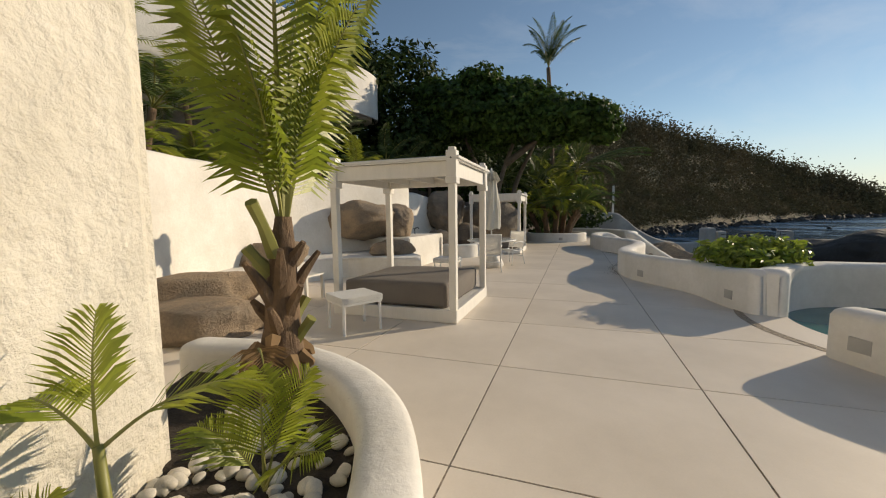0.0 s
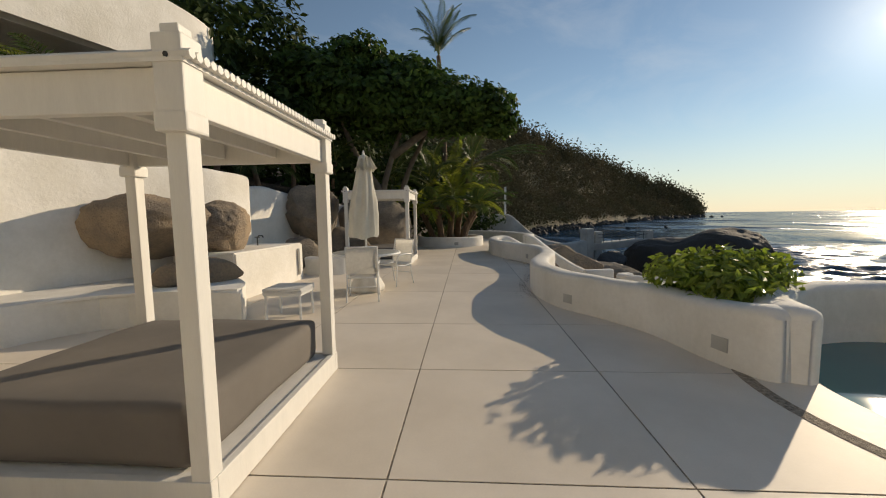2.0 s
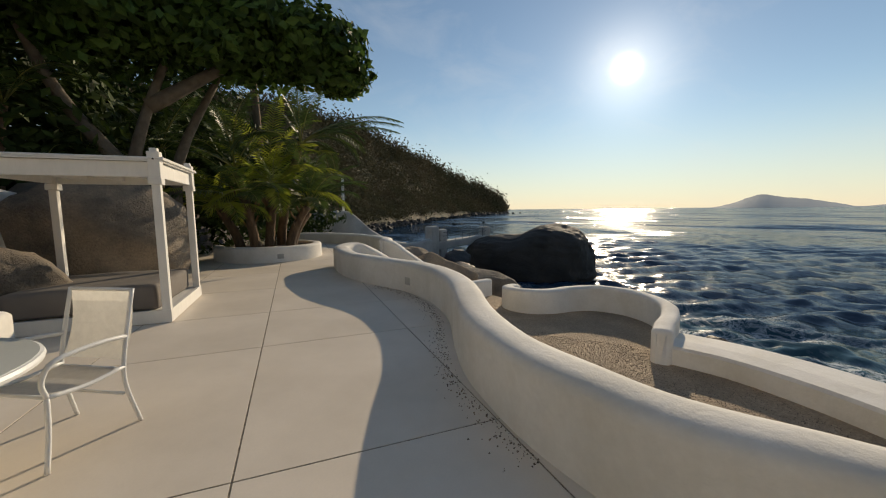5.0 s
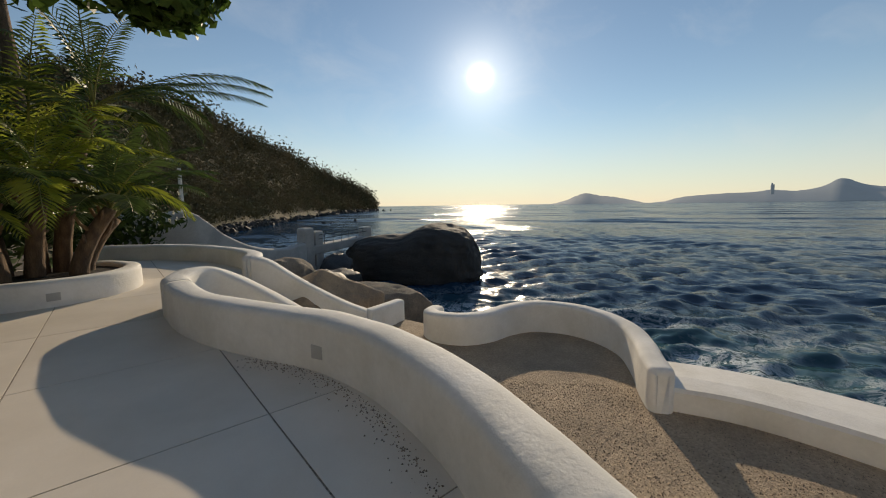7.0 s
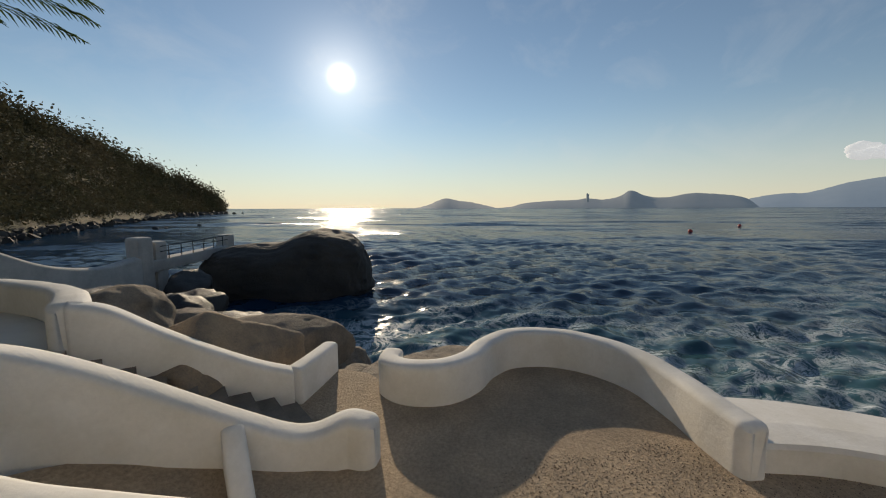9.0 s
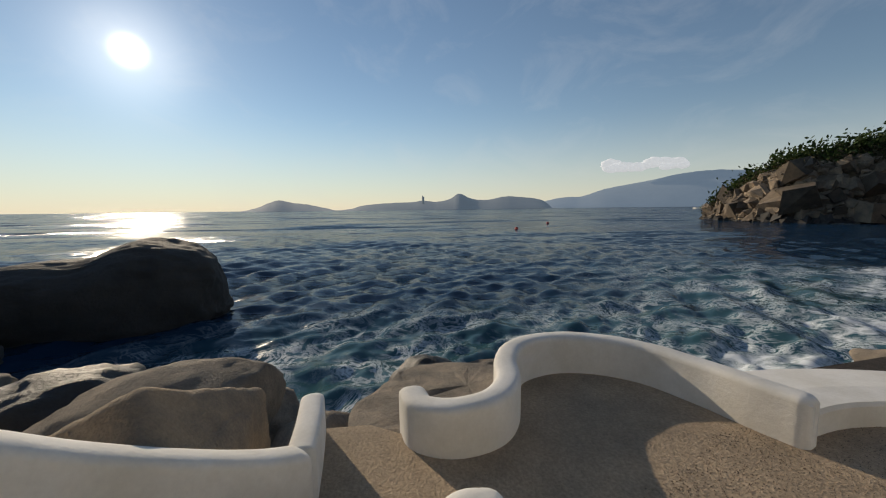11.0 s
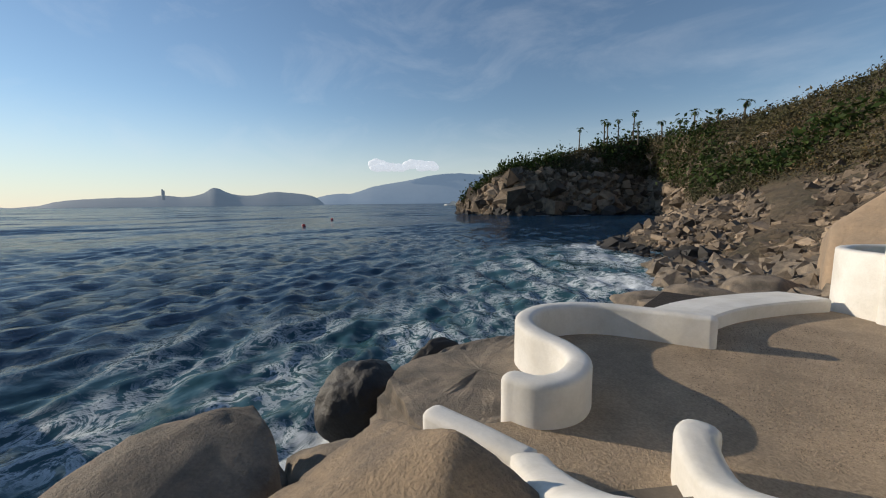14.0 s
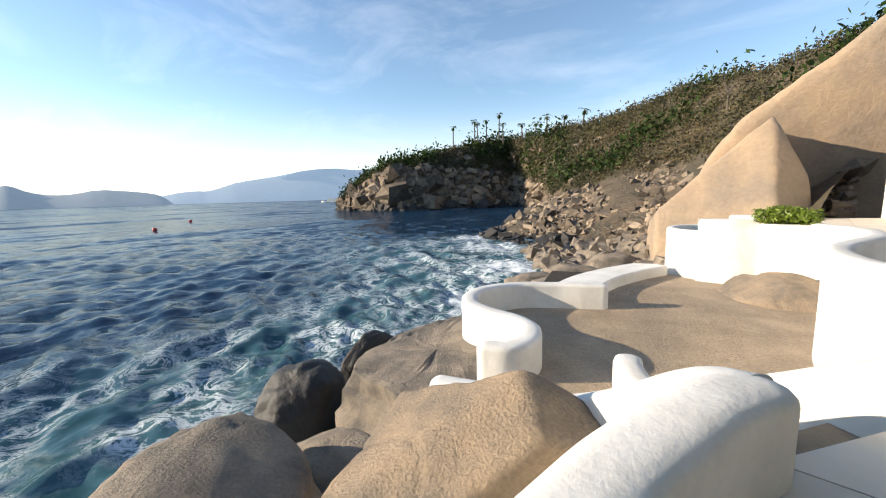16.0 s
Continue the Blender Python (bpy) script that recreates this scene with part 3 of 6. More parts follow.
# pool: a raised round basin at the terrace's edge
PC, PR_ = (5.0, 4.2), 1.72


def arc(a0, a1, r, lo, hi, n=9):
    return [(PC[0] + r * math.cos(radians(a0 + (a1 - a0) * k / (n - 1))), PC[1] + r * math.sin(radians(a0 + (a1 - a0) * k / (n - 1))), lo, hi) for k in range(n)]


wall_pool_high = wall_sweep("wall_pool_high", [(3.52, 5.22, -1.6, 0.63)] + arc(128, 58, 1.80, -1.6, 0.60, 8), 0.36, PLASTER, n=6, round_ends=(True, True))
tagged(wall_pool_high, "curved white plaster wall rising beside the pool", "wall", kind="structure")
wall_pool_rim = wall_sweep("wall_pool_rim", arc(62, -120, 1.68, -1.6, 0.20, 18), 0.28, PLASTER, n=3, round_ends=(False, False))
tagged(wall_pool_rim, "white plaster rim of the round raised pool", "wall", kind="structure")
POOL_W = [(2.88, 3.62, -0.3, 0.50), (2.95, 3.15, -0.3, 0.50), (3.25, 2.6, -0.3, 0.50), (3.75, 2.15, -0.3, 0.50), (4.3, 1.9, -0.3, 0.50)]
wall_pool_near = wall_sweep("wall_pool_near", POOL_W, 0.34, PLASTER)
tagged(wall_pool_near, "rounded white plaster wall end with square drain hole", "wall", kind="structure")
bm = bmesh.new()
poly_prism(bm, [(PC[0] + 1.66 * math.cos(2 * math.pi * k / 48), PC[1] + 1.66 * math.sin(2 * math.pi * k / 48)) for k in range(48)], -0.5, -0.07)
pw = part("pool_water", bm, POOL)
tagged(pw, "still green-blue water of the round pool", "pool", kind="structure")

# square drain holes at the parapets' foot: flat plates, recess shade painted grey
for i, (x, y, z, a) in enumerate(((3.108, 7.82, 0.17, 100), (5.218, 12.88, 0.20, 92), (3.235, 5.62, 0.2, 84), (2.73, 3.42, 0.2, 100), (4.958, 18.687, 0.17, -7))):
    bm = bmesh.new()
    box(bm, 0, 0, 0, 0.02, 0.17, 0.13)
    v = part("drain_hole_shade", bm, PLASTER_OLD_SHADE)
    v.matrix_world = pose(x, y, z, 0, 0, a - 90)
    tagged(v, "square drain hole in a white wall, drawn as a shade-grey plate", "drain hole", "drain holes", "structure")

# terrace floor: a bed of pebble joints with the slabs proud of it
edge = [(p[0], p[1]) for p in spline([q[:2] for q in PARAPET], 4)]
TERRACE = [(3.30, 5.10), (3.12, 4.6), (3.02, 4.1), (2.95, 3.5), (3.0, 2.9), (3.4, 2.4), (4.2, 1.8), (4.5, -4.0), (-9.0, -4.0), (-9.0, 9.0), (-3.5, 12.5), (-2.0, 16.5), (0.5, 20.5), (2.5, 24.5), (7.6, 25.2),
           (8.8, 23.8), (9.3, 22.2), (9.3, 20.8), (9.12, 19.7), (8.75, 18.8), (8.3, 18.15), (7.90, 17.84), (6.85, 17.0), (6.25, 16.95), (5.82, 16.62)]
TERRACE = TERRACE + [tuple(map(float, p)) for p in edge[::-1]]
bm = bmesh.new()
poly_prism(bm, TERRACE, -1.6, -0.004)
bmesh.ops.triangulate(bm, faces=[f for f in bm.faces if len(f.verts) > 4])
floor = part("floor", bm, GROUT)
tagged(floor, "cream concrete terrace slabs with pebble-filled joints", "terrace floor", kind="structure")
ROWS = [-9.2, -7.4, -5.9, -4.43, -2.96, -1.47, 0, 1.474, 2.953, 5.03, 7.23, 8.75, 10.6, 12.6, 14.6, 16.6, 18.6, 20.8]
COLS = [-9.6, -8.0, -6.4, -4.8, -3.1, -1.5, 0, 1.62, 3.24, 4.86, 6.5, 8.2]
for i in range(len(ROWS) - 1):
    for j in range(len(COLS) - 1):
        g = 0.0065
        q = [T(ROWS[i] + g, COLS[j] + g), T(ROWS[i] + g, COLS[j + 1] - g), T(ROWS[i + 1] - g, COLS[j + 1] - g), T(ROWS[i + 1] - g, COLS[j] + g)]
        poly = TERRACE
        for k in range(4):
            poly = clip(poly, q[k], q[(k + 1) % 4])
            if len(poly) < 3:
                break
        clean = []
        for p in poly if len(poly) >= 3 else []:
            if not clean or (p[0] - clean[-1][0]) ** 2 + (p[1] - clean[-1][1]) ** 2 > 1e-6:
                clean.append(p)
        if len(clean) > 2 and (clean[0][0] - clean[-1][0]) ** 2 + (clean[0][1] - clean[-1][1]) ** 2 < 1e-6:
            clean.pop()
        if len(clean) < 3:
            continue
        c = (sum(p[0] for p in clean) / len(clean), sum(p[1] for p in clean) / len(clean))
        bm = bmesh.new()
        try:
            poly_prism(bm, [(p[0] - c[0], p[1] - c[1]) for p in clean], -0.03, 0.0)
        except ValueError:
            bm.free()
            continue
        s = part("slab", bm, SLAB, floor)
        s.location = (c[0], c[1], 0)

# the lower terrace and its steps
LOWER = [(3.3, 5.6), (4.6, 5.75), (5.6, 5.7), (6.3, 5.3), (6.9, 5.0), (7.7, 6.0), (8.45, 7.2), (9.0, 8.9), (8.95, 9.95), (9.95, 10.22), (10.8, 10.52), (11.4, 11.12), (11.6, 11.85), (11.42, 12.55), (10.9, 12.98), (10.32, 13.14),
         (10.2, 14.6), (10.7, 15.2), (10.8, 15.95), (9.46, 15.95), (7.9, 17.7), (6.3, 16.9), (5.7, 16.2), (5.3, 14.6), (5.4, 12.9), (4.75, 11.0), (3.5, 9.4), (3.3, 7.9)]
bm = bmesh.new()
poly_prism(bm, LOWER, -2.2, LOW)
bmesh.ops.triangulate(bm, faces=[f for f in bm.faces if len(f.verts) > 4])
lower = part("floor_lower", bm, GRAVEL)
tagged(lower, "worn brown concrete and gravel floor of lower terrace", "terrace floor", kind="structure")
NST = 8
ia, ib, oa, ob_ = (6.85, 17.0), (8.4, 14.75), (7.85, 17.8), (9.42, 15.92)
for k in range(NST):
    f0, f1 = k / NST, (k + 1) / NST
    L = lambda a, b, f: (a[0] + (b[0] - a[0]) * f, a[1] + (b[1] - a[1]) * f)
    bm = bmesh.new()
    poly_prism(bm, [L(ia, ib, f0), L(ia, ib, f1), L(oa, ob_, f1), L(oa, ob_, f0)], -1.75, LOW * (k + 1) / (NST + 0.6))
    st = part("step", bm, STEP)
    tagged(st, "worn grey-brown concrete step between white walls", "step", "sea steps", "structure")
# low broad ledge from the curl wall to the pool
ledge = spline([(8.84, 9.97), (8.88, 9.0), (8.62, 8.0), (8.2, 7.1), (7.5, 6.0), (6.85, 5.2)], 5)
bm = bmesh.new()
rings = []
for i, p in enumerate(ledge):
    d = ledge[min(i + 1, len(ledge) - 1)] - ledge[max(i - 1, 0)]
    d = d / np.linalg.norm(d)
    nx, ny = -d[1], d[0]
    rings.append([bm.verts.new((p[0] + nx * o, p[1] + ny * o, z)) for o, z in ((0, -2.2), (0, LOW + 0.29), (0.04, LOW + 0.34), (0.5, LOW + 0.33), (1.32, LOW + 0.24), (1.40, LOW + 0.15), (1.40, -3.0))])
for a, b in zip(rings, rings[1:]):
    for k in range(6):
        bm.faces.new((a[k], a[k + 1], b[k + 1], b[k]))
bm.faces.new(rings[0])
bm.faces.new(rings[-1][::-1])
lw = part("wall_ledge", bm, PLASTER, smooth=False)
tagged(lw, "broad low white ledge sloping to the sea", "ledge", kind="structure")
# small white buttress against the stair wall
wb = wall_sweep("wall_buttress", [(7.05, 14.95, -1.6, -1.25), (7.3, 15.2, -1.6, -0.98), (7.6, 15.5, -1.6, -0.62)], 0.22, PLASTER)
tagged(wb, "small sloping white plaster buttress", "buttress", kind="structure")

# ---- back of the terrace ----
BACK = [(-5.7, 2.7, -0.2, 2.40), (-5.35, 5.0, -0.2, 2.40), (-5.15, 7.0, -0.2, 2.40), (-4.9, 8.4, -0.2, 2.40), (-4.40, 9.5, -0.2, 2.39), (-3.4, 10.75, -0.2, 2.38), (-2.5, 11.75, -0.2, 2.38), (-2.15, 12.45, -0.2, 2.36)]
tagged(wall_sweep("wall_back", BACK, 0.40, PLASTER, wobble=0.03), "tall white plaster retaining wall with rounded top", "wall", kind="structure")
BACK2 = [(-2.6, 12.9, -0.2, 2.15), (-1.9, 14.2, -0.2, 2.2), (-1.1, 15.6, -0.2, 2.0), (-0.3, 16.6, -0.2, 1.9), (0.4, 17.8, -0.2, 1.7), (1.0, 19.5, -0.2, 1.3)]
tagged(wall_sweep("wall_back_far", BACK2, 0.40, PLASTER, wobble=0.04), "white plaster wall meeting boulders behind the terrace", "wall", kind="structure")
bm = bmesh.new()
BENCH = [tuple(map(float, p)) for p in spline([(-1.42, 8.62), (-1.46, 9.15), (-1.75, 9.85), (-2.6, 11.2), (-3.4, 10.75), (-4.4, 9.5), (-4.9, 8.4), (-5.15, 7.0), (-5.35, 5.0), (-5.5, 3.5), (-4.9, 3.4), (-4.75, 5.2), (-4.45, 7.0), (-3.9, 8.2), (-3.1, 8.85), (-2.2, 8.75)], 3)]
poly_prism(bm, BENCH, -0.1, 0.46)
top_edges = [e for e in bm.edges if all(v.co.z > 0.4 for v in e.verts)]
bmesh.ops.bevel(bm, geom=top_edges, offset=0.05, segments=3, affect="EDGES")
tagged(part("wall_bench", bm, PLASTER, smooth=False), "low white plaster bench built along the back wall", "bench", kind="structure")
# house: near corner and balcony above
bm = bmesh.new()
poly_prism(bm, [(-2.26, 1.86), (-2.62, -4.0), (-8.0, -4.0), (-8.0, 2.6), (-3.2, 2.5), (-2.6, 2.25)], -0.2, 6.0)
bmesh.ops.bevel(bm, geom=[e for e in bm.edges if abs(e.verts[0].co.z - e.verts[1].co.z) > 1], offset=0.06, segments=3, affect="EDGES")
tagged(part("wall_house_near", bm, PLASTER_ROUGH), "rough white plaster corner of the house", "wall", kind="structure")
BAL = [tuple(map(float, p)) for p in spline([(-14, 5.0), (-10.0, 8.6), (-7.2, 11.5), (-5.2, 14.0), (-3.9, 15.9), (-4.0, 17.0), (-6, 18.0)], 5)]
house = thing("house", pose(0, 0, 0), "white plaster house with a curved balcony above the terrace", "house", kind="structure")
wall_sweep("balcony_parapet", [(p[0], p[1], 5.35, 7.3 - 0.25 * i / len(BAL)) for i, p in enumerate(BAL)], 0.5, PLASTER, house, n=1)
bm = bmesh.new()
poly_prism(bm, BAL + [(-14, 18)], 5.3, 5.6)
bmesh.ops.triangulate(bm, faces=[f for f in bm.faces if len(f.verts) > 4])
part("balcony_floor", bm, PLASTER, house)
wall_sweep("house_wall", [(-18, 8, 0, 5.5), (-13, 11.5, 0, 5.5), (-9.5, 14.5, 0, 5.5), (-6.5, 17.5, 0, 5.5)], 0.4, PLASTER, house, n=3)
wall_sweep("upper_wall", [(-14, 9, 5, 10.5), (-10, 12.5, 5, 10.2), (-6.8, 16.0, 5, 9.4), (-5.5, 18.5, 5, 8.6)], 0.5, PLASTER, house, n=3)
# planted bank behind the back wall
bm = bmesh.new()
G = 26
for iy in range(G + 1):
    for ix in range(G + 1):
        x, y = -16 + 27 * ix / G, 3.5 + 40 * iy / G
        # height grows away from the walls
        d = (-(x + 2.2) * 0.80 + (y - 12.4) * 0.45)
        z = 2.0 + 0.24 * max(0, d) + noise.noise(Vector((x, y, 0)) * 0.35) * 0.5
        lim = x - float(np.interp(y, [2.7, 5, 7, 8.4, 9.5, 10.75, 11.75, 12.45], [-5.7, -5.35, -5.15, -4.9, -4.4, -3.4, -2.5, -2.15]))
        lim2 = (x - 0.4) * 0.85 - (y - 17.8) * 0.52
        cover = max(lim + 0.75, 0) if y < 12.6 else max(lim2 + 0.75, 0)
        if y > 20.5:
            cover = max(0, (x - 3.0) * 0.9 - (y - 24.5) * 0.3)
        z = z - cover * 5.0
        bm.verts.new((x, y, max(z, -1.8)))
bm.verts.ensure_lookup_table()
for iy in range(G):
    for ix in range(G):
        a = iy * (G + 1) + ix
        bm.faces.new((bm.verts[a], bm.verts[a + 1], bm.verts[a + G + 2], bm.verts[a + G + 1]))
tagged(part("ground_bank", bm, SOIL, smooth=True), "dark planted soil bank rising behind the walls", "soil bank", kind="structure")
# planter walls
P0 = [(-2.9, 3.1, -0.1, 0.46), (-2.25, 2.95, -0.1, 0.46), (-1.72, 2.62, -0.1, 0.46), (-1.36, 2.12, -0.1, 0.46), (-1.22, 1.55, -0.1, 0.46), (-1.24, 1.0, -0.1, 0.46), (-1.45, 0.5, -0.1, 0.46), (-1.9, 0.1, -0.1, 0.46), (-2.6, -0.1, -0.1, 0.46)]
tagged(wall_sweep("wall_planter_near", P0, 0.28, PLASTER), "round white plaster planter rim with pebbles inside", "planter", kind="structure")
bm = bmesh.new()
poly_prism(bm, [(p[0], p[1]) for p in P0], -0.1, 0.26)
tagged(part("ground_planter_near", bm, SOIL), "dark soil bed inside the white planter", "soil", kind="structure")
PL = (5.15, 20.25)
P1 = [(PL[0] + 1.42 * math.cos(radians(a)), PL[1] + 1.42 * math.sin(radians(a)), -0.1, 0.44) for a in range(-200, 60, 20)]
tagged(wall_sweep("wall_planter_far", P1, 0.30, PLASTER, n=3), "low round white planter below the palm clump", "planter", kind="structure")
bm = bmesh.new()
poly_prism(bm, [(PL[0] + 1.36 * math.cos(2 * math.pi * k / 24), PL[1] + 1.36 * math.sin(2 * math.pi * k / 24)) for k in range(24)], -0.1, 0.34)
tagged(part("ground_planter_far", bm, SOIL), "dark soil bed under the palm clump", "soil", kind="structure")
tagged(wall_sweep("wall_low_daybed", [(-0.95, 13.5, -0.1, 0.44), (-0.75, 12.95, -0.1, 0.44), (-0.3, 12.7, -0.1, 0.44), (0.1, 12.85, -0.1, 0.44), (0.35, 13.5, -0.1, 0.44)], 0.3, PLASTER), "low white plaster wall beside the far daybed", "wall", kind="structure")
# built-in counter
bm = bmesh.new()
poly_prism(bm, [(-0.88, 12.32), (-1.78, 10.05), (-2.5, 10.3), (-3.2, 11.2), (-2.2, 12.7)], -0.1, 0.83)
bmesh.ops.bevel(bm, geom=[e for e in bm.edges if max(v.co.z for v in e.verts) > 0.5], offset=0.03, segments=3, affect="EDGES")
tagged(part("wall_counter", bm, PLASTER), "white plaster built-in barbecue counter", "counter", kind="structure")
# brown ground that climbs between the parapet and the steps
bm = bmesh.new()
pit = [(5.45, 13.2, LOW + 0.01), (5.5, 14.5, -0.80), (5.75, 16.1, -0.5), (6.3, 16.8, -0.45), (7.2, 16.4, -0.72), (8.0, 15.6, -1.12), (8.6, 14.9, LOW + 0.01), (7.2, 14.0, LOW + 0.01)]
cv = bm.verts.new((6.8, 15.2, -1.15))
pv = [bm.verts.new(p) for p in pit]
for k in range(len(pv)):
    bm.faces.new((pv[k], pv[(k + 1) % len(pv)], cv))
bmesh.ops.subdivide_edges(bm, edges=bm.edges[:], cuts=4, use_grid_fill=True)
for v in bm.verts:
    v.co.z += noise.noise(v.co * 1.5) * 0.06
tagged(part("ground_pit", bm, GRAVEL, smooth=True), "brown bare earth beside the stair wall", "earth", kind="structure")


# ---- furniture on the terrace ----
def daybed():
    W, D = 1.86, 1.76
    t = thing("daybed", pose(0, 0, 0), "white wooden four-post daybed with roof and taupe mattress", "daybed", "terrace daybeds")
    for x0, x1, y0, y1 in ((0, W, 0, 0.05), (0, W, D - 0.05, D), (0, 0.05, 0.05, D - 0.05), (W - 0.05, W, 0.05, D - 0.05)):
        bm = bmesh.new()
        box(bm, (x0 + x1) / 2, (y0 + y1) / 2, 0.09, x1 - x0, y1 - y0, 0.17, 0.006)
        part("base_board", bm, WOOD, t)
    bm = bmesh.new()
    box(bm, W / 2, D / 2, 0.14, W - 0.1, D - 0.1, 0.04)
    part("deck", bm, WOOD, t)
    bm = bmesh.new()
    box(bm, 0, 0, 0, W - 0.30, D - 0.16, 0.34, 0.06)
    bmesh.ops.subdivide_edges(bm, edges=[e for e in bm.edges if e.calc_length() > 0.3], cuts=7, use_grid_fill=True)
    for v in bm.verts:
        v.co += Vector((noise.noise(v.co * 2.3), noise.noise(v.co * 2.1 + Vector((5, 0, 0))), noise.noise(v.co * 1.7 + Vector((0, 9, 0))))) * 0.018
    ma = part("mattress", bm, FABRIC, t, "taupe canvas mattress cover, slightly creased", smooth=True)
    ma.location = (W / 2, D / 2, 0.335)
    for x in (0.055, W - 0.055):
        for y in (0.055, D - 0.055):
            bm = bmesh.new()
            box(bm, x, y, 1.03, 0.095, 0.095, 1.72, 0.008)
            po = part("post", bm, WOOD, t)
            bm = bmesh.new()
            box(bm, x, y, 1.845, 0.15, 0.15, 0.09, 0.012)
            box(bm, x, y, 2.05, 0.135, 0.135, 0.33, 0.008)
            box(bm, x, y, 2.235, 0.085, 0.085, 0.05, 0.006)
            part("capital", bm, WOOD, po)
            for dx, dy in ((0.07, 0), (-0.07, 0), (0, 0.07), (0, -0.07)):
                bm = bmesh.new()
                tube(bm, [(x + dx * 0.95, y + dy * 0.95, 2.12), (x + dx * 1.06, y + dy * 1.06, 2.12)], 0.012, 6)
                part("bolt", bm, DARKMETAL, po, "small dark bolt head")
    for (cx, cy, sx, sy) in ((W / 2, 0.055, W - 0.22, 0.055), (W / 2, D - 0.055, W - 0.22, 0.055), (0.055, D / 2, 0.055, D - 0.22), (W - 0.055, D / 2, 0.055, D - 0.22)):
        bm = bmesh.new()
        box(bm, cx, cy, 1.99, sx, sy, 0.19, 0.006)
        part("beam", bm, WOOD, t)
    for k in range(3):
        bm = bmesh.new()
        box(bm, W * (k + 1) / 4, D / 2, 2.0, 0.05, D - 0.2, 0.12, 0.004)
        part("joist", bm, WOOD, t)
    bm = bmesh.new()
    box(bm, W / 2, D / 2, 2.098, W + 0.04, D + 0.04, 0.016)
    ro = part("roof_panel", bm, WOOD, t)
    bm = bmesh.new()
    for k in range(38):
        y = -0.02 + (D + 0.04) * (k + 0.5) / 38
        tube(bm, [(-0.05, y, 2.125), (W + 0.05, y, 2.125)], 0.022, 6)
    tagged(part("roof_cane", bm, WOOD, ro, "row of white painted canes"), kind="stuff")
    return t


ANG = math.degrees(math.atan2(-UX, UY))      # the terrace's axis
bed = daybed()
bl = Vector((-0.793, 4.956, 0)) - Vector((UY, -UX, 0)) * 1.86
bed.matrix_world = pose(bl.x, bl.y, 0, 0, 0, ANG)
b2 = Vector((1.877, 13.577, 0)) - Vector((UY, -UX, 0)) * 1.86
copy_thing(bed, pose(b2.x, b2.y, 0, 0, 0, ANG))


def woven_stool():
    t = thing("stool", pose(0, 0, 0), "white metal stool with perforated woven seat", "stool", "woven stools")
    for x in (-0.24, 0.24):
        for y in (-0.22, 0.22):
            bm = bmesh.new()
            tube(bm, [(x, y, 0.0), (x * 0.98, y * 0.98, 0.40)], 0.019, 6)
            part("leg", bm, WHITEMETAL, t)
    bm = bmesh.new()
    box(bm, 0, 0, 0.36, 0.52, 0.48, 0.025, 0.005)
    part("seat_frame", bm, WHITEMETAL, t)
    bm = bmesh.new()
    for k in range(17):
        f = -0.25 + 0.5 * k / 16
        box(bm, f, 0, 0.440, 0.016, 0.50, 0.008)
        box(bm, 0, f * 0.96, 0.446, 0.52, 0.016, 0.006)
    for z in np.arange(0.375, 0.44, 0.018):
        for y in (-0.245, 0.245):
            box(bm, 0, y, z, 0.52, 0.006, 0.008)
        for x in (-0.265, 0.265):
            box(bm, x, 0, z, 0.006, 0.49, 0.008)
    for k in range(26):
        f = -0.25 + 0.5 * k / 25
        for y in (-0.247, 0.247):
            box(bm, f, y, 0.405, 0.008, 0.005, 0.07)
        for x in (-0.267, 0.267):
            box(bm, x, f * 0.95, 0.405, 0.005, 0.008, 0.07)
    part("seat", bm, WHITEMETAL, t, "white perforated woven seat")
    return t


s1 = woven_stool()
s1.matrix_world = pose(-2.08, 4.86, 0, 0, 0, 38)
copy_thing(s1, pose(-0.82, 8.75, 0, 0, 0, -18))


def side_table(m):
    t = thing("side_table", m, "pale square side table beside the daybed", "side table")
    bm = bmesh.new()
    box(bm, 0, 0, 0.435, 0.62, 0.5, 0.03, 0.006)
    part("tabletop", bm, WOOD, t)
    for x in (-0.27, 0.27):
        for y in (-0.21, 0.21):
            bm = bmesh.new()
            box(bm, x, y, 0.21, 0.05, 0.05, 0.42, 0.004)
            part("leg", bm, WOOD, t)


side_table(pose(-3.35, 6.55, 0, 0, 0, ANG))


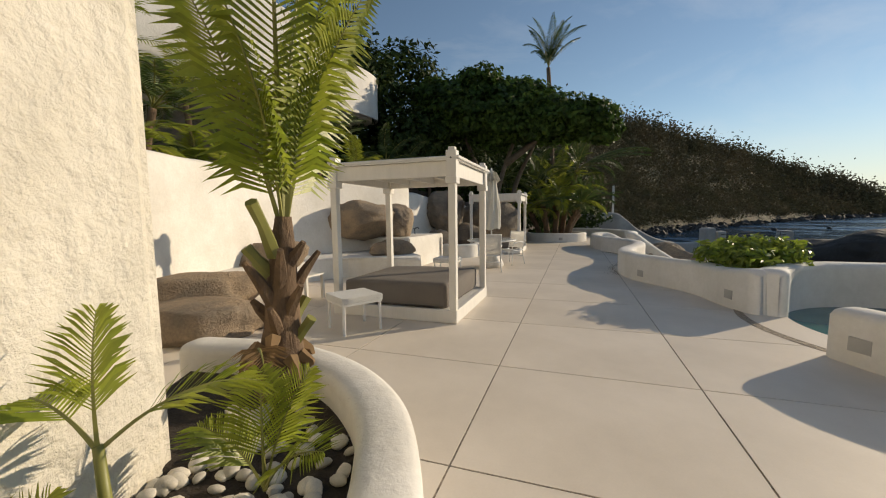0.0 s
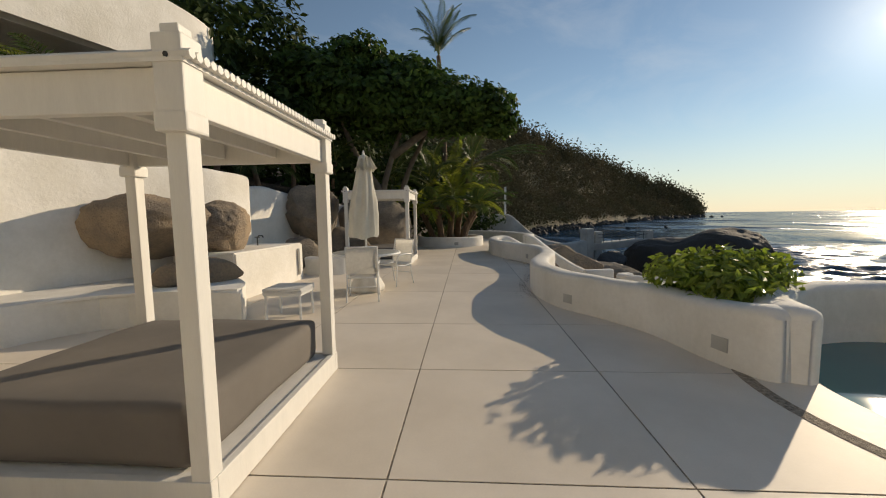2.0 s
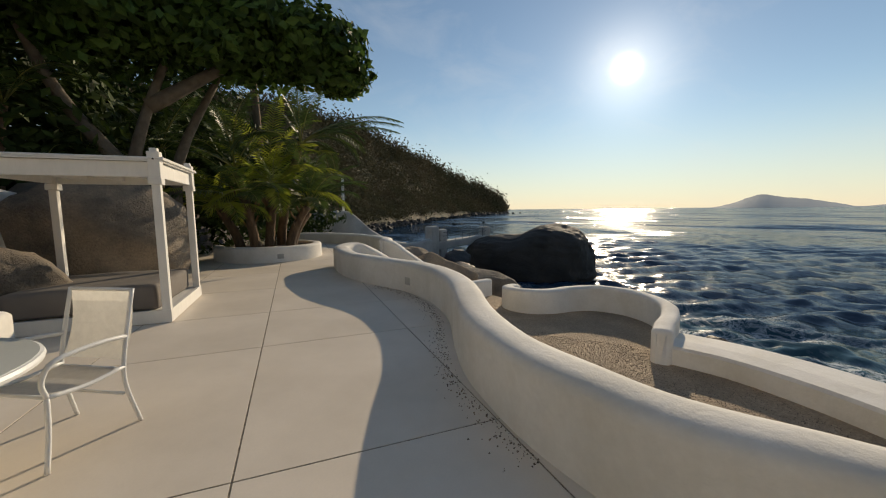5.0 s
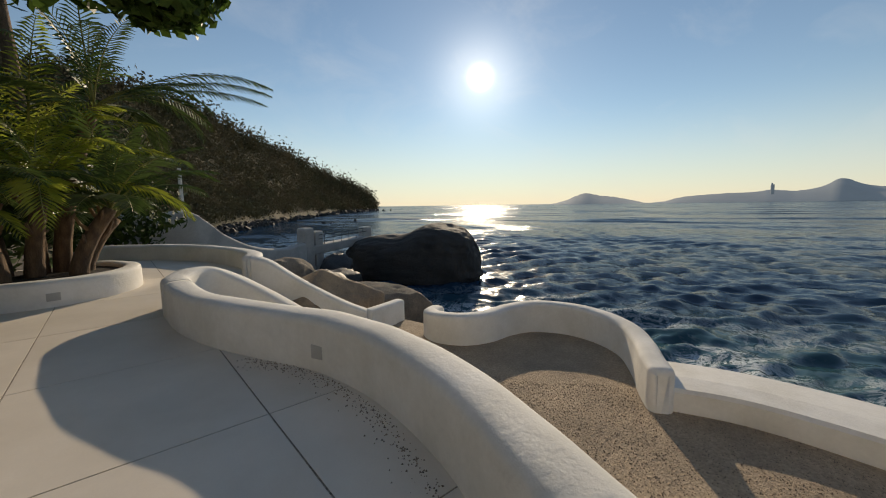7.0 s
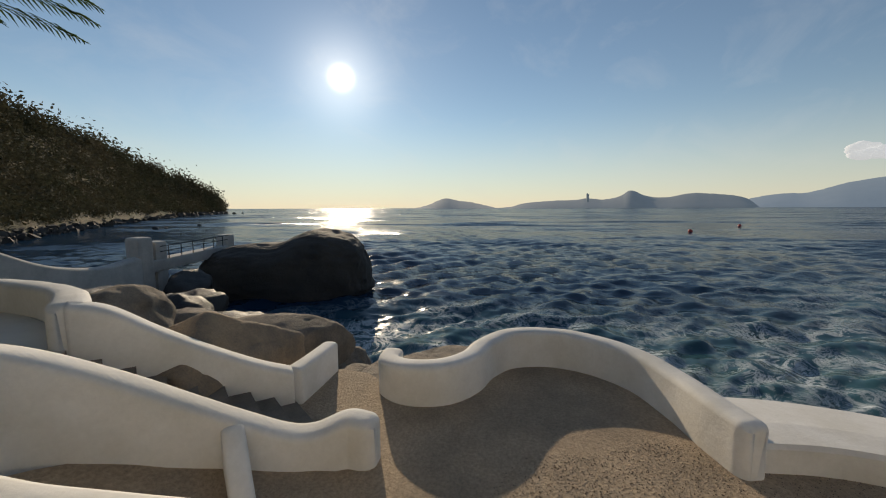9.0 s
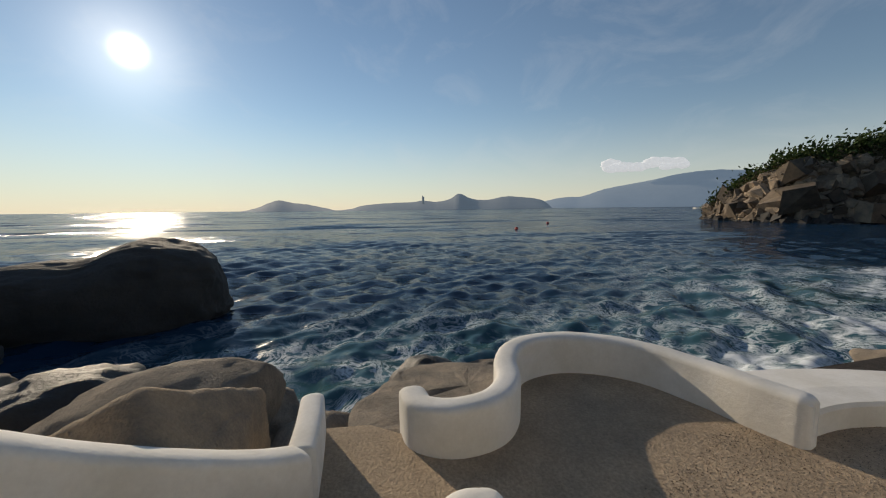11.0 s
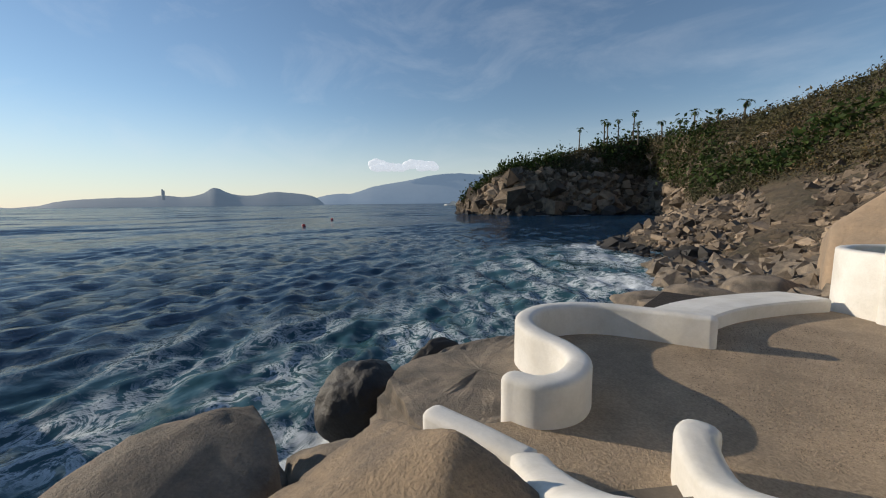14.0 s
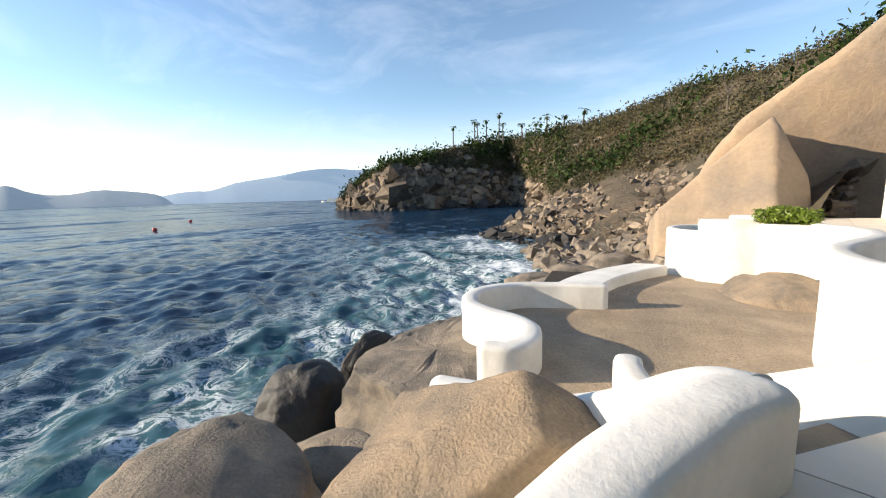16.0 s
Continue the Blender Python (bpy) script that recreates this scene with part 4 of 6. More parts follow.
def round_table(c, r=0.63):
    t = thing("dining_table", pose(c[0], c[1], 0), "round frosted glass table on white sculpted pedestal", "table")
    bm = bmesh.new()
    bmesh.ops.create_cone(bm, cap_ends=True, segments=64, radius1=r, radius2=r, depth=0.014, matrix=Matrix.Translation((0, 0, 0.738)))
    part("tabletop", bm, GLASSTOP, t, "frosted pale glass top")
    bm = bmesh.new()
    tube(bm, [(r * math.cos(2 * math.pi * k / 64), r * math.sin(2 * math.pi * k / 64), 0.722) for k in range(65)], 0.022, 8)
    part("rim", bm, WHITEMETAL, t)
    bm = bmesh.new()
    prof = [(0.30, 0.0), (0.31, 0.08), (0.27, 0.18), (0.19, 0.32), (0.17, 0.45), (0.22, 0.58), (0.30, 0.70)]
    rings = []
    for q, z in prof:
        rings.append([bm.verts.new((q * (1 + 0.07 * math.cos(6 * a)) * math.cos(a), q * (1 + 0.07 * math.cos(6 * a)) * math.sin(a), z)) for a in (2 * math.pi * k / 48 for k in range(48))])
    for a, b in zip(rings, rings[1:]):
        for k in range(48):
            bm.faces.new((a[k], a[(k + 1) % 48], b[(k + 1) % 48], b[k]))
    bm.faces.new(rings[0][::-1])
    bm.faces.new(rings[-1])
    part("pedestal", bm, PLASTER, t, "white plaster pedestal with a narrow waist", smooth=True)


TC = (0.40, 10.32)
round_table(TC)


def chair():
    t = thing("patio_chair", pose(0, 0, 0), "white metal patio armchair with sling mesh seat", "chair", "patio chairs")
    for x in (-0.25, 0.25):
        for nm, pts in (("back_leg", [(x * 1.06, -0.29, 0), (x, -0.23, 0.25), (x, -0.22, 0.42), (x, -0.27, 0.68), (x, -0.33, 0.93)]),
                        ("front_leg", [(x * 1.06, 0.27, 0), (x, 0.23, 0.22), (x, 0.22, 0.42)]),
                        ("armrest", [(x, -0.25, 0.62), (x * 1.1, -0.05, 0.64), (x * 1.1, 0.18, 0.62), (x * 1.02, 0.24, 0.52), (x, 0.22, 0.42)]),
                        ("side_rail", [(x, -0.22, 0.42), (x, 0.0, 0.40), (x, 0.22, 0.42)])):
            bm = bmesh.new()
            tube(bm, [tuple(p) for p in spline(pts, 4)], 0.014, 7)
            part(nm, bm, WHITEMETAL, t, smooth=True)
    for nm, z, y in (("seat_bar", 0.42, 0.22), ("rear_bar", 0.40, -0.22), ("top_bar", 0.92, -0.327), ("brace", 0.24, -0.2)):
        bm = bmesh.new()
        tube(bm, [(-0.25, y, z), (0.25, y, z)], 0.012, 7)
        part(nm, bm, WHITEMETAL, t, smooth=True)
    for nm, a, b in (("seat", (0.23, 0.425), (-0.22, 0.405)), ("backrest", (-0.235, 0.46), (-0.325, 0.91))):
        bm = bmesh.new()
        rows = []
        for k in range(7):
            f = k / 6
            sag = 0.03 * math.sin(math.pi * f)
            y, z = a[0] + (b[0] - a[0]) * f, a[1] + (b[1] - a[1]) * f
            if nm == "seat":
                z -= sag
            else:
                y -= sag
            rows.append([bm.verts.new((-0.245 + 0.49 * j / 6, y, z)) for j in range(7)])
        for p, q in zip(rows, rows[1:]):
            for j in range(6):
                bm.faces.new((p[j], p[j + 1], q[j + 1], q[j]))
        bmesh.ops.solidify(bm, geom=bm.faces[:], thickness=0.006)
        part(nm, bm, MESHFAB, t, "white sling mesh")
    return t


c1 = chair()
c1.matrix_world = pose(0.28, 9.62, 0, 0, 0, -8)
copy_thing(c1, pose(1.02, 10.85, 0, 0, 0, 130))


def umbrella(c):
    t = thing("patio_umbrella", pose(c[0], c[1], 0), "closed cream canvas umbrella standing through the table", "umbrella")
    bm = bmesh.new()
    tube(bm, [(0, 0, 0), (0, 0, 2.45)], 0.021, 10)
    part("pole", bm, WHITEMETAL, t)
    bm = bmesh.new()
    rings = []
    for z, r, fold in ((2.56, 0.03, 0.0), (2.53, 0.08, 0.1), (2.40, 0.115, 0.18), (2.2, 0.14, 0.25), (1.95, 0.17, 0.3), (1.7, 0.20, 0.32), (1.45, 0.225, 0.3), (1.2, 0.25, 0.26), (1.08, 0.265, 0.22), (1.02, 0.24, 0.2)):
        ring = []
        for k in range(72):
            a = 2 * math.pi * k / 72
            f = 1 + fold * (math.cos(8 * a + 1.3 * math.sin(z * 2)) * 0.55 + noise.noise(Vector((math.cos(a) * 2, math.sin(a) * 2, z * 1.6))) * 0.7)
            ring.append(bm.verts.new((r * f * math.cos(a) - 0.02 * (2.5 - z), r * f * math.sin(a), z + (0.06 * noise.noise(Vector((a, 0, 3))) if z < 1.25 else 0))))
        rings.append(ring)
    for a, b in zip(rings, rings[1:]):
        for k in range(72):
            bm.faces.new((a[k], a[(k + 1) % 72], b[(k + 1) % 72], b[k]))
    bm.faces.new(rings[0])
    part("canopy", bm, CANVAS, t, "folded cream canvas hanging in pleats", smooth=True)
    bm = bmesh.new()
    rings = []
    for z, r in ((2.50, 0.085), (2.38, 0.14), (2.28, 0.19)):
        rings.append([bm.verts.new((r * (1 + 0.16 * math.cos(8 * a + 0.5)) * math.cos(a) + 0.03, r * (1 + 0.16 * math.cos(8 * a)) * math.sin(a), z + 0.03 * math.cos(5 * a))) for a in (2 * math.pi * k / 48 for k in range(48))])
    for a, b in zip(rings, rings[1:]):
        for k in range(48):
            bm.faces.new((a[k], a[(k + 1) % 48], b[(k + 1) % 48], b[k]))
    bmesh.ops.solidify(bm, geom=bm.faces[:], thickness=0.004)
    part("vent_flap", bm, CANVAS, t, smooth=True)
    bm = bmesh.new()
    tube(bm, [(0, 0, 2.55), (0, 0, 2.60), (0, 0, 2.64)], [0.03, 0.02, 0.005], 8)
    part("finial", bm, WOOD, t)


umbrella(TC)
# cabinet door of the counter, with frame and handle
cd = thing("cabinet_door", pose(-0.955, 12.08, 0.42, 0, 0, math.degrees(math.atan2(2.27, 0.9)) + 90), "white painted cabinet door with rust stains, in the counter", "cabinet door")
bm = bmesh.new()
box(bm, 0.23, 0, 0, 0.46, 0.02, 0.52, 0.004)
part("door_panel", bm, RUST, cd)
for nm, x, z, sx, sz in (("frame_rail", 0.23, 0.27, 0.54, 0.05), ("frame_rail", 0.23, -0.27, 0.54, 0.05), ("frame_stile", -0.02, 0, 0.05, 0.5), ("frame_stile", 0.48, 0, 0.05, 0.5)):
    bm = bmesh.new()
    box(bm, x, 0, z, sx, 0.045, sz, 0.004)
    part(nm, bm, WOOD, cd)
for sgn in (-1, 1):
    bm = bmesh.new()
    tube(bm, [(0.1, sgn * 0.012, -0.06), (0.1, sgn * 0.035, -0.05), (0.1, sgn * 0.035, 0.05), (0.1, sgn * 0.012, 0.06)], 0.008, 6)
    part("handle", bm, DARKMETAL, cd)
# tap on the counter
tp = thing("tap", pose(-1.75, 11.9, 0.83), "small dark metal tap on the white counter", "tap")
bm = bmesh.new()
tube(bm, [(0, 0, -0.02), (0, 0, 0.16), (0.03, 0, 0.2), (0.1, 0, 0.2), (0.12, 0, 0.16)], 0.014, 8)
part("spout", bm, DARKMETAL, tp)
bm = bmesh.new()
tube(bm, [(-0.05, 0, 0.17), (0.05, 0, 0.17)], 0.01, 6)
part("tap_handle", bm, DARKMETAL, tp)

# ---- boulders ----
boulder("boulder", (-3.02, 10.34, 1.28), (0.98, 0.72, 0.52), ROCK, "large grey-tan granite boulder resting on the counter", 3, 0.18, 38, sub=5)
boulder("boulder", (-2.22, 10.93, 1.24), (0.60, 0.62, 0.50), ROCK, "rounded tan granite boulder leaning on its larger neighbour", 6, 0.12, 30, sub=5)
boulder("boulder", (-2.15, 9.55, 0.60), (0.62, 0.40, 0.26), ROCK, "small brown boulder lying on the white bench", 5, 0.25, 30)
boulder("boulder", (-4.35, 8.0, 0.62), (0.70, 0.38, 0.30), ROCK, "brown boulder lying on the bench by the wall", 8, 0.28, 40)
boulder("boulder", (-3.95, 4.7, 0.2), (0.72, 0.55, 0.42), ROCK, "brown boulder with flat top on the terrace floor", 11, 0.3, 20, flat=0.4)
boulder("boulder", (-4.5, 5.6, 0.30), (0.85, 0.5, 0.5), ROCK, "long brown boulder beside the bench", 12, 0.3, 35, flat=0.5)
boulder("boulder", (-0.75, 15.0, 1.55), (0.85, 0.75, 0.85), ROCK_GREY, "rounded brown boulder set into the white wall", 14, 0.14, 10, sub=5)
boulder("boulder", (-1.0, 13.25, 0.42), (0.5, 0.42, 0.48), ROCK_GREY, "dark boulder between the counter and low wall", 17, 0.2)
boulder("boulder", (0.05, 14.9, 0.5), (0.9, 0.6, 0.55), ROCK_GREY, "dark boulder behind the far daybed", 18, 0.2)
boulder("boulder", (1.1, 17.3, 1.0), (1.6, 1.1, 1.2), ROCK_GREY, "large dark boulder in shade behind the daybed", 19, 0.2)
boulder("boulder", (-7.2, 10.9, 3.3), (1.6, 1.1, 1.4), ROCK_GREY, "brown boulder among the palms above the wall", 21, 0.2)
# stair-side and shore rocks
split_rock((9.50, 17.40, -1.20), (((-0.5, 0.1, 0.86), 1.20), ((0.5, 0.1, 0.86), 0.99), ((0.2, 0.45, 0.87), 1.0), ((0.0, -0.8, 0.6), 0.92), ((-1, 0, 0), 1.25), ((-0.6, 0.8, 0.1), 0.72), ((1, 0.1, 0), 1.30), ((0, 1, 0), 1.15), ((0, -1, 0), 0.85), ((0, 0, -1), 1.3)), ROCK, "pointed tan granite boulder split by a crack below the stair wall", 4, 0.05, sub=6, soft=40.0)
boulder("boulder", (12.3, 18.35, -1.9), (2.3, 1.2, 0.95), ROCK_GREY, "long smooth grey boulder at the shore", 25, 0.14, -42, sub=5, crack=0.3)
boulder("boulder", (13.7, 17.3, -3.3), (1.5, 1.1, 1.0), ROCK_GREY, "grey boulder sloping into the sea", 26, 0.2, -20, sub=5)
boulder("boulder", (14.4, 21.5, -2.9), (2.2, 1.4, 1.2), ROCK_WET, "long wet black boulder at the shore", 27, 0.18, -35, sub=5)
boulder("boulder", (12.4, 22.5, -1.5), (1.3, 1.0, 1.2), ROCK_GREY, "angular brown boulder above the water", 28, 0.25)
boulder("boulder", (16.2, 24.2, -2.9), (1.2, 1.0, 0.9), ROCK_GREY, "angular brown boulder near the bridge", 29, 0.25)
boulder("boulder", (18.0, 26.8, -3.3), (1.8, 1.4, 1.2), ROCK_WET, "wet black boulder standing in the sea", 30, 0.25)
boulder("boulder", (21.0, 28.5, -3.6), (2.0, 1.4, 1.0), ROCK_WET, "wet black boulder standing in the sea", 31, 0.25)
boulder("boulder", (14.8, 26.5, -2.2), (1.6, 1.3, 1.1), ROCK_WET, "wet black boulder standing in the sea", 32, 0.25)
boulder("boulder", (23.5, 31.0, -3.2), (1.5, 1.2, 1.3), ROCK_WET, "wet black boulder standing in the sea", 33, 0.25)
boulder("boulder", (15.9, 13.35, -3.85), (1.2, 1.15, 1.25), ROCK_WET, "round wet black boulder in the surf", 35, 0.12, 15, sub=5)
boulder("boulder", (15.6, 10.6, -3.75), (1.15, 0.5, 0.95), ROCK_WET, "low wet black rock washed by foam", 36, 0.2, 60)
boulder("boulder", (12.6, 3.6, -3.8), (1.3, 0.9, 0.8), ROCK_WET, "wet dark rock below the ledge", 37, 0.2, 40)
boulder("boulder", (13.6, 6.3, -4.3), (0.6, 0.5, 0.6), ROCK_WET, "small wet black rock in the water", 38, 0.2)

boulder("boulder", (12.6, 12.6, -3.4), (1.9, 2.3, 1.2), ROCK_GREY, "layered brown rock under the shelf above the water", 41, 0.16, 20, sub=5, flat=0.7)
boulder("boulder", (12.0, 16.05, -3.25), (2.3, 1.0, 1.25), ROCK_GREY, "sloping brown rock below the stairs", 42, 0.14, -12, sub=5, crack=0.35)


def rock_shelf(outline, top, low, seed, label):
    """A flat-topped bed of rock with a broken, stepped edge."""
    rim = spline(outline + outline[:1], 6)[:-1]
    c = np.mean(np.array(rim), 0)
    bm = bmesh.new()
    levels = ((0.0, 0.0), (0.35, 0.0), (0.62, 0.0), (0.80, 0.0), (0.92, 0.0), (0.985, -0.02), (1.0, -0.09), (1.01, -0.34), (1.08, -0.40), (1.10, -0.72), (1.18, -0.82), (1.22, low - top(c)))
    rings = []
    for f, dz in levels[1:]:
        ring = []
        for p in rim:
            q = c + (p - c) * f
            jag = noise.noise(Vector((p[0] * 1.4, p[1] * 1.4, dz * 2 + seed))) * 0.16 * (f > 0.9)
            d = (p - c) / (np.linalg.norm(p - c) + 1e-9)
            z = top(q) + dz + 0.07 * noise.fractal(Vector((q[0] * 0.8, q[1] * 0.8, seed)), 0.9, 2.1, 4)
            z -= 0.06 * max(0.0, 1 - abs(noise.noise(Vector((q[0] * 0.55 + seed, q[1] * 0.9, 2.0)))) * 18)
            ring.append(bm.verts.new((q[0] + d[0] * jag, q[1] + d[1] * jag, z)))
        rings.append(ring)
    mid = bm.verts.new((c[0], c[1], top(c)))
    n = len(rim)
    for k in range(n):
        bm.faces.new((mid, rings[0][k], rings[0][(k + 1) % n]))
    for a, b in zip(rings, rings[1:]):
        for k in range(n):
            bm.faces.new((a[k], b[k], b[(k + 1) % n], a[(k + 1) % n]))
    bm.faces.new(rings[-1][::-1])
    ob = part("rock_shelf", bm, ROCK_GREY, smooth=False)
    return tagged(ob, label, "rock")


rock_shelf([(13.35, 14.5), (13.7, 13.5), (13.4, 12.1), (12.6, 11.0), (11.6, 11.0), (10.6, 12.2), (10.2, 13.8), (10.5, 15.0), (11.2, 15.5), (12.4, 15.0)], lambda q: -1.50 - 0.13 * max(0.0, q[0] - 10.8), -3.9, 3.0, "flat cracked brown rock shelf beside the curl wall")
boulder("boulder", (10.6, 2.4, -3.0), (1.9, 1.3, 1.1), ROCK_GREY, "layered brown rock below the white ledge", 43, 0.25, 25, sub=5, flat=0.5)
boulder("boulder", (4.5, 7.6, -1.5), (1.25, 1.5, 0.75), ROCK, "smooth tan rock rising through the lower terrace", 48, 0.12, 20, sub=5)
# the great boulder out in the sea: long, square-shouldered, rising to one end
bm = bmesh.new()
bmesh.ops.create_icosphere(bm, subdivisions=6, radius=1.0)
for v in bm.verts:
    p = v.co.normalized()
    q = Vector([math.copysign(abs(c) ** 0.72, c) for c in p])
    s = min(1.0, max(0.0, (0.10 - q.y) / 0.50))
    s = s * s * (3 - 2 * s)
    k = 1 + 0.10 * noise.fractal(p * 1.3 + Vector((3.1, 8.2, 1.4)), 0.9, 2.1, 5)
    up = 2.15 + 1.15 * s - 0.35 * max(0.0, -q.y - 0.35)
    v.co = Vector((q.x * 2.8 * k, q.y * 6.0 * k, (q.z * up if q.z > 0 else q.z * 2.6) * k))
bmesh.ops.rotate(bm, matrix=Euler((0, 0, radians(5))).to_matrix(), verts=bm.verts)
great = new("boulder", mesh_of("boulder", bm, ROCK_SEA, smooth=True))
great.location = (29.3, 28.1, -3.0)
tagged(great, "huge rounded boulder standing in the sea, coloured dark as a silhouette", "rock")


# ---- plants ----
def frond(rnd, length, droop, leaf, width, material, lean=50.0, pairs=26, curl=0.5, stalk_r=0.014, bare=0.18, hang=0.35):
    """One palm frond from its base at the origin, growing along +x and up: stalk and leaflets as one mesh with two materials."""
    verts, faces, mats = [], [], []
    n = 14
    pts = []
    a = radians(lean)
    p = Vector((0, 0, 0))
    for k in range(n + 1):
        pts.append(p.copy())
        p = p + Vector((math.cos(a), 0, math.sin(a))) * (length / n)
        a -= radians(droop) / n * (0.5 + 1.0 * k / n)
    side = Vector((0, 1, 0))
    for k in range(n):
        d = (pts[k + 1] - pts[k]).normalized()
        up = side.cross(d) * -1
        r0, r1 = stalk_r * (1 - 0.85 * k / n), stalk_r * (1 - 0.85 * (k + 1) / n)
        b = len(verts)
        for q, r in ((pts[k], r0), (pts[k + 1], r1)):
            verts += [q + side * r, q + up * r, q - side * r, q - up * r * 0.6]
        for j in range(4):
            faces.append((b + j, b + (j + 1) % 4, b + 4 + (j + 1) % 4, b + 4 + j))
            mats.append(1)
    for i in range(pairs):
        f = bare + (1 - bare) * (i + 0.5) / pairs
        k = min(int(f * n), n - 1)
        q = pts[k].lerp(pts[k + 1], f * n - k)
        d = (pts[k + 1] - pts[k]).normalized()
        up = (side.cross(d) * -1).normalized()
        prof = math.sin(math.pi * min(1, 0.18 + f * 0.80)) ** 0.7
        for sgn in (-1, 1):
            L = leaf * prof * rnd.uniform(0.85, 1.1)
            out = (side * sgn * 0.85 + d * (0.45 + 0.5 * f) + up * rnd.uniform(0.05, 0.30) * (1 - hang)).normalized()
            mid = q + out * L * 0.5 + Vector((0, 0, -1)) * L * 0.10 * hang
            tip = q + out * L * 0.92 + Vector((0, 0, -1)) * L * (0.45 * hang + rnd.uniform(0, 0.12))
            w = d * width * 0.5 + up * width * 0.15
            b = len(verts)
            verts += [q - w * 0.4, q + w * 0.4, mid + w, tip, mid - w]
            faces.append((b, b + 1, b + 2, b + 3, b + 4))
            mats.append(0)
    me = bpy.data.meshes.new("frond")
    me.from_pydata(verts, [], faces)
    me.materials.append(material)
    me.materials.append(STALK)
    me.polygons.foreach_set("material_index", mats)
    return me


def palm(c, height, nf, length, label, seed, material=None, trunk_r=0.10, lean=(0, 0), elev=(15, 80), leaf=0.45, width=0.035, pairs=26, stubs=0, group="", name="palm_tree", hang=0.35, droop=(60, 110), bark=None):
    material = material or FROND
    rnd = random.Random(seed)
    t = thing(name, pose(*c), label, "palm", group)
    bm = bmesh.new()
    n = 10
    pts = [(lean[0] * (k / n) ** 1.6, lean[1] * (k / n) ** 1.6, height * k / n - 0.05) for k in range(n + 1)]
    tube(bm, pts, [trunk_r * (1.25 - 0.35 * k / n + 0.06 * (k % 2)) for k in range(n + 1)], 10)
    part("trunk", bm, bark or BARK, t, smooth=True)
    top = Vector(pts[-1])
    for i in range(stubs):
        a, z = rnd.uniform(0, 6.28), height * rnd.uniform(0.35, 1.0)
        d = Vector((math.cos(a), math.sin(a), 0))
        bm = bmesh.new()
        L = rnd.uniform(0.18, 0.42)
        base = Vector((lean[0] * (z / height) ** 1.6, lean[1] * (z / height) ** 1.6, z))
        tube(bm, [base + d * trunk_r * 0.5, base + d * (trunk_r + L * 0.3) + Vector((0, 0, L * 0.5)), base + d * (trunk_r + L * 0.55) + Vector((0, 0, L))], [0.045, 0.03, 0.022], 6)
        part("leaf_stub", bm, BARK if i % 2 else FROND_DRY, t)
    kinds = [frond(rnd, length * rnd.uniform(0.85, 1.1), rnd.uniform(*droop), leaf, width, material, e, pairs, hang=hang, stalk_r=0.012 + 0.004 * length) for e in np.linspace(elev[0], elev[1], 5)]
    for i in range(nf):
        o = new("frond", kinds[rnd.randrange(5)])
        o.parent = t
        o.matrix_local = Matrix.Translation(top) @ Euler((radians(rnd.uniform(-12, 12)), 0, 2.399 * i + rnd.uniform(-0.3, 0.3))).to_matrix().to_4x4() @ Matrix.Scale(rnd.uniform(0.85, 1.1), 4)
    return t


def leaves(name, lobes, count, size, material, seed, parent=None, hollow=0.72, aspect=0.5):
    """Many separate leaves on the shell of several uneven lobes (centre, radii)."""
    rs = np.random.RandomState(seed)
    w = np.array([l[1][0] * l[1][1] + l[1][1] * l[1][2] for l in lobes])
    idx = rs.choice(len(lobes), count, p=w / w.sum())
    C = np.array([l[0] for l in lobes])[idx]
    R = np.array([l[1] for l in lobes])[idx]
    d = rs.normal(size=(count, 3))
    d /= np.linalg.norm(d, axis=1)[:, None]
    k = hollow + (1.06 - hollow) * rs.rand(count) ** 0.6
    lump = 1 + 0.16 * np.sin(d[:, 0] * 7 + idx) * np.sin(d[:, 1] * 6 + 2 * idx) + 0.10 * np.sin(d[:, 2] * 11 + idx * 3)
    P = C + d * R * (k * lump)[:, None]
    n = d + rs.normal(size=(count, 3)) * 0.55 + np.array((0, 0, 0.35))
    n /= np.linalg.norm(n, axis=1)[:, None]
    a = np.cross(n, rs.normal(size=(count, 3)))
    a /= np.linalg.norm(a, axis=1)[:, None]
    b = np.cross(n, a)
    s = size * rs.uniform(0.6, 1.25, count)[:, None]
    V = np.stack([P - a * s, P + b * s * aspect + n * s * 0.12, P + a * s, P - b * s * aspect + n * s * 0.12], 1).reshape(-1, 3)
    F = np.arange(count * 4).reshape(-1, 4)
    me = bpy.data.meshes.new(name)
    me.from_pydata(V.tolist(), [], F.tolist())
    me.materials.append(material)
    o = new(name, me)
    if parent:
        o.parent = parent
    return o


def tree(c, trunk, lobes, count, size, label, seed, material=None, cat="tree"):
    t = thing("tree", pose(*c), label, cat)
    rnd = random.Random(seed)
    for i, path in enumerate(trunk):
        bm = bmesh.new()
        pts = spline(path, 4)
        tube(bm, [tuple(p) for p in pts], [0.15 * (1 - 0.75 * k / len(pts)) + 0.02 for k in range(len(pts))], 8)
        part("trunk" if i == 0 else "limb", bm, BARK_GREY, t, smooth=True)
    leaves("crown", lobes, count, size, material or LEAF, seed, t, hollow=0.5, aspect=0.6)
    return t


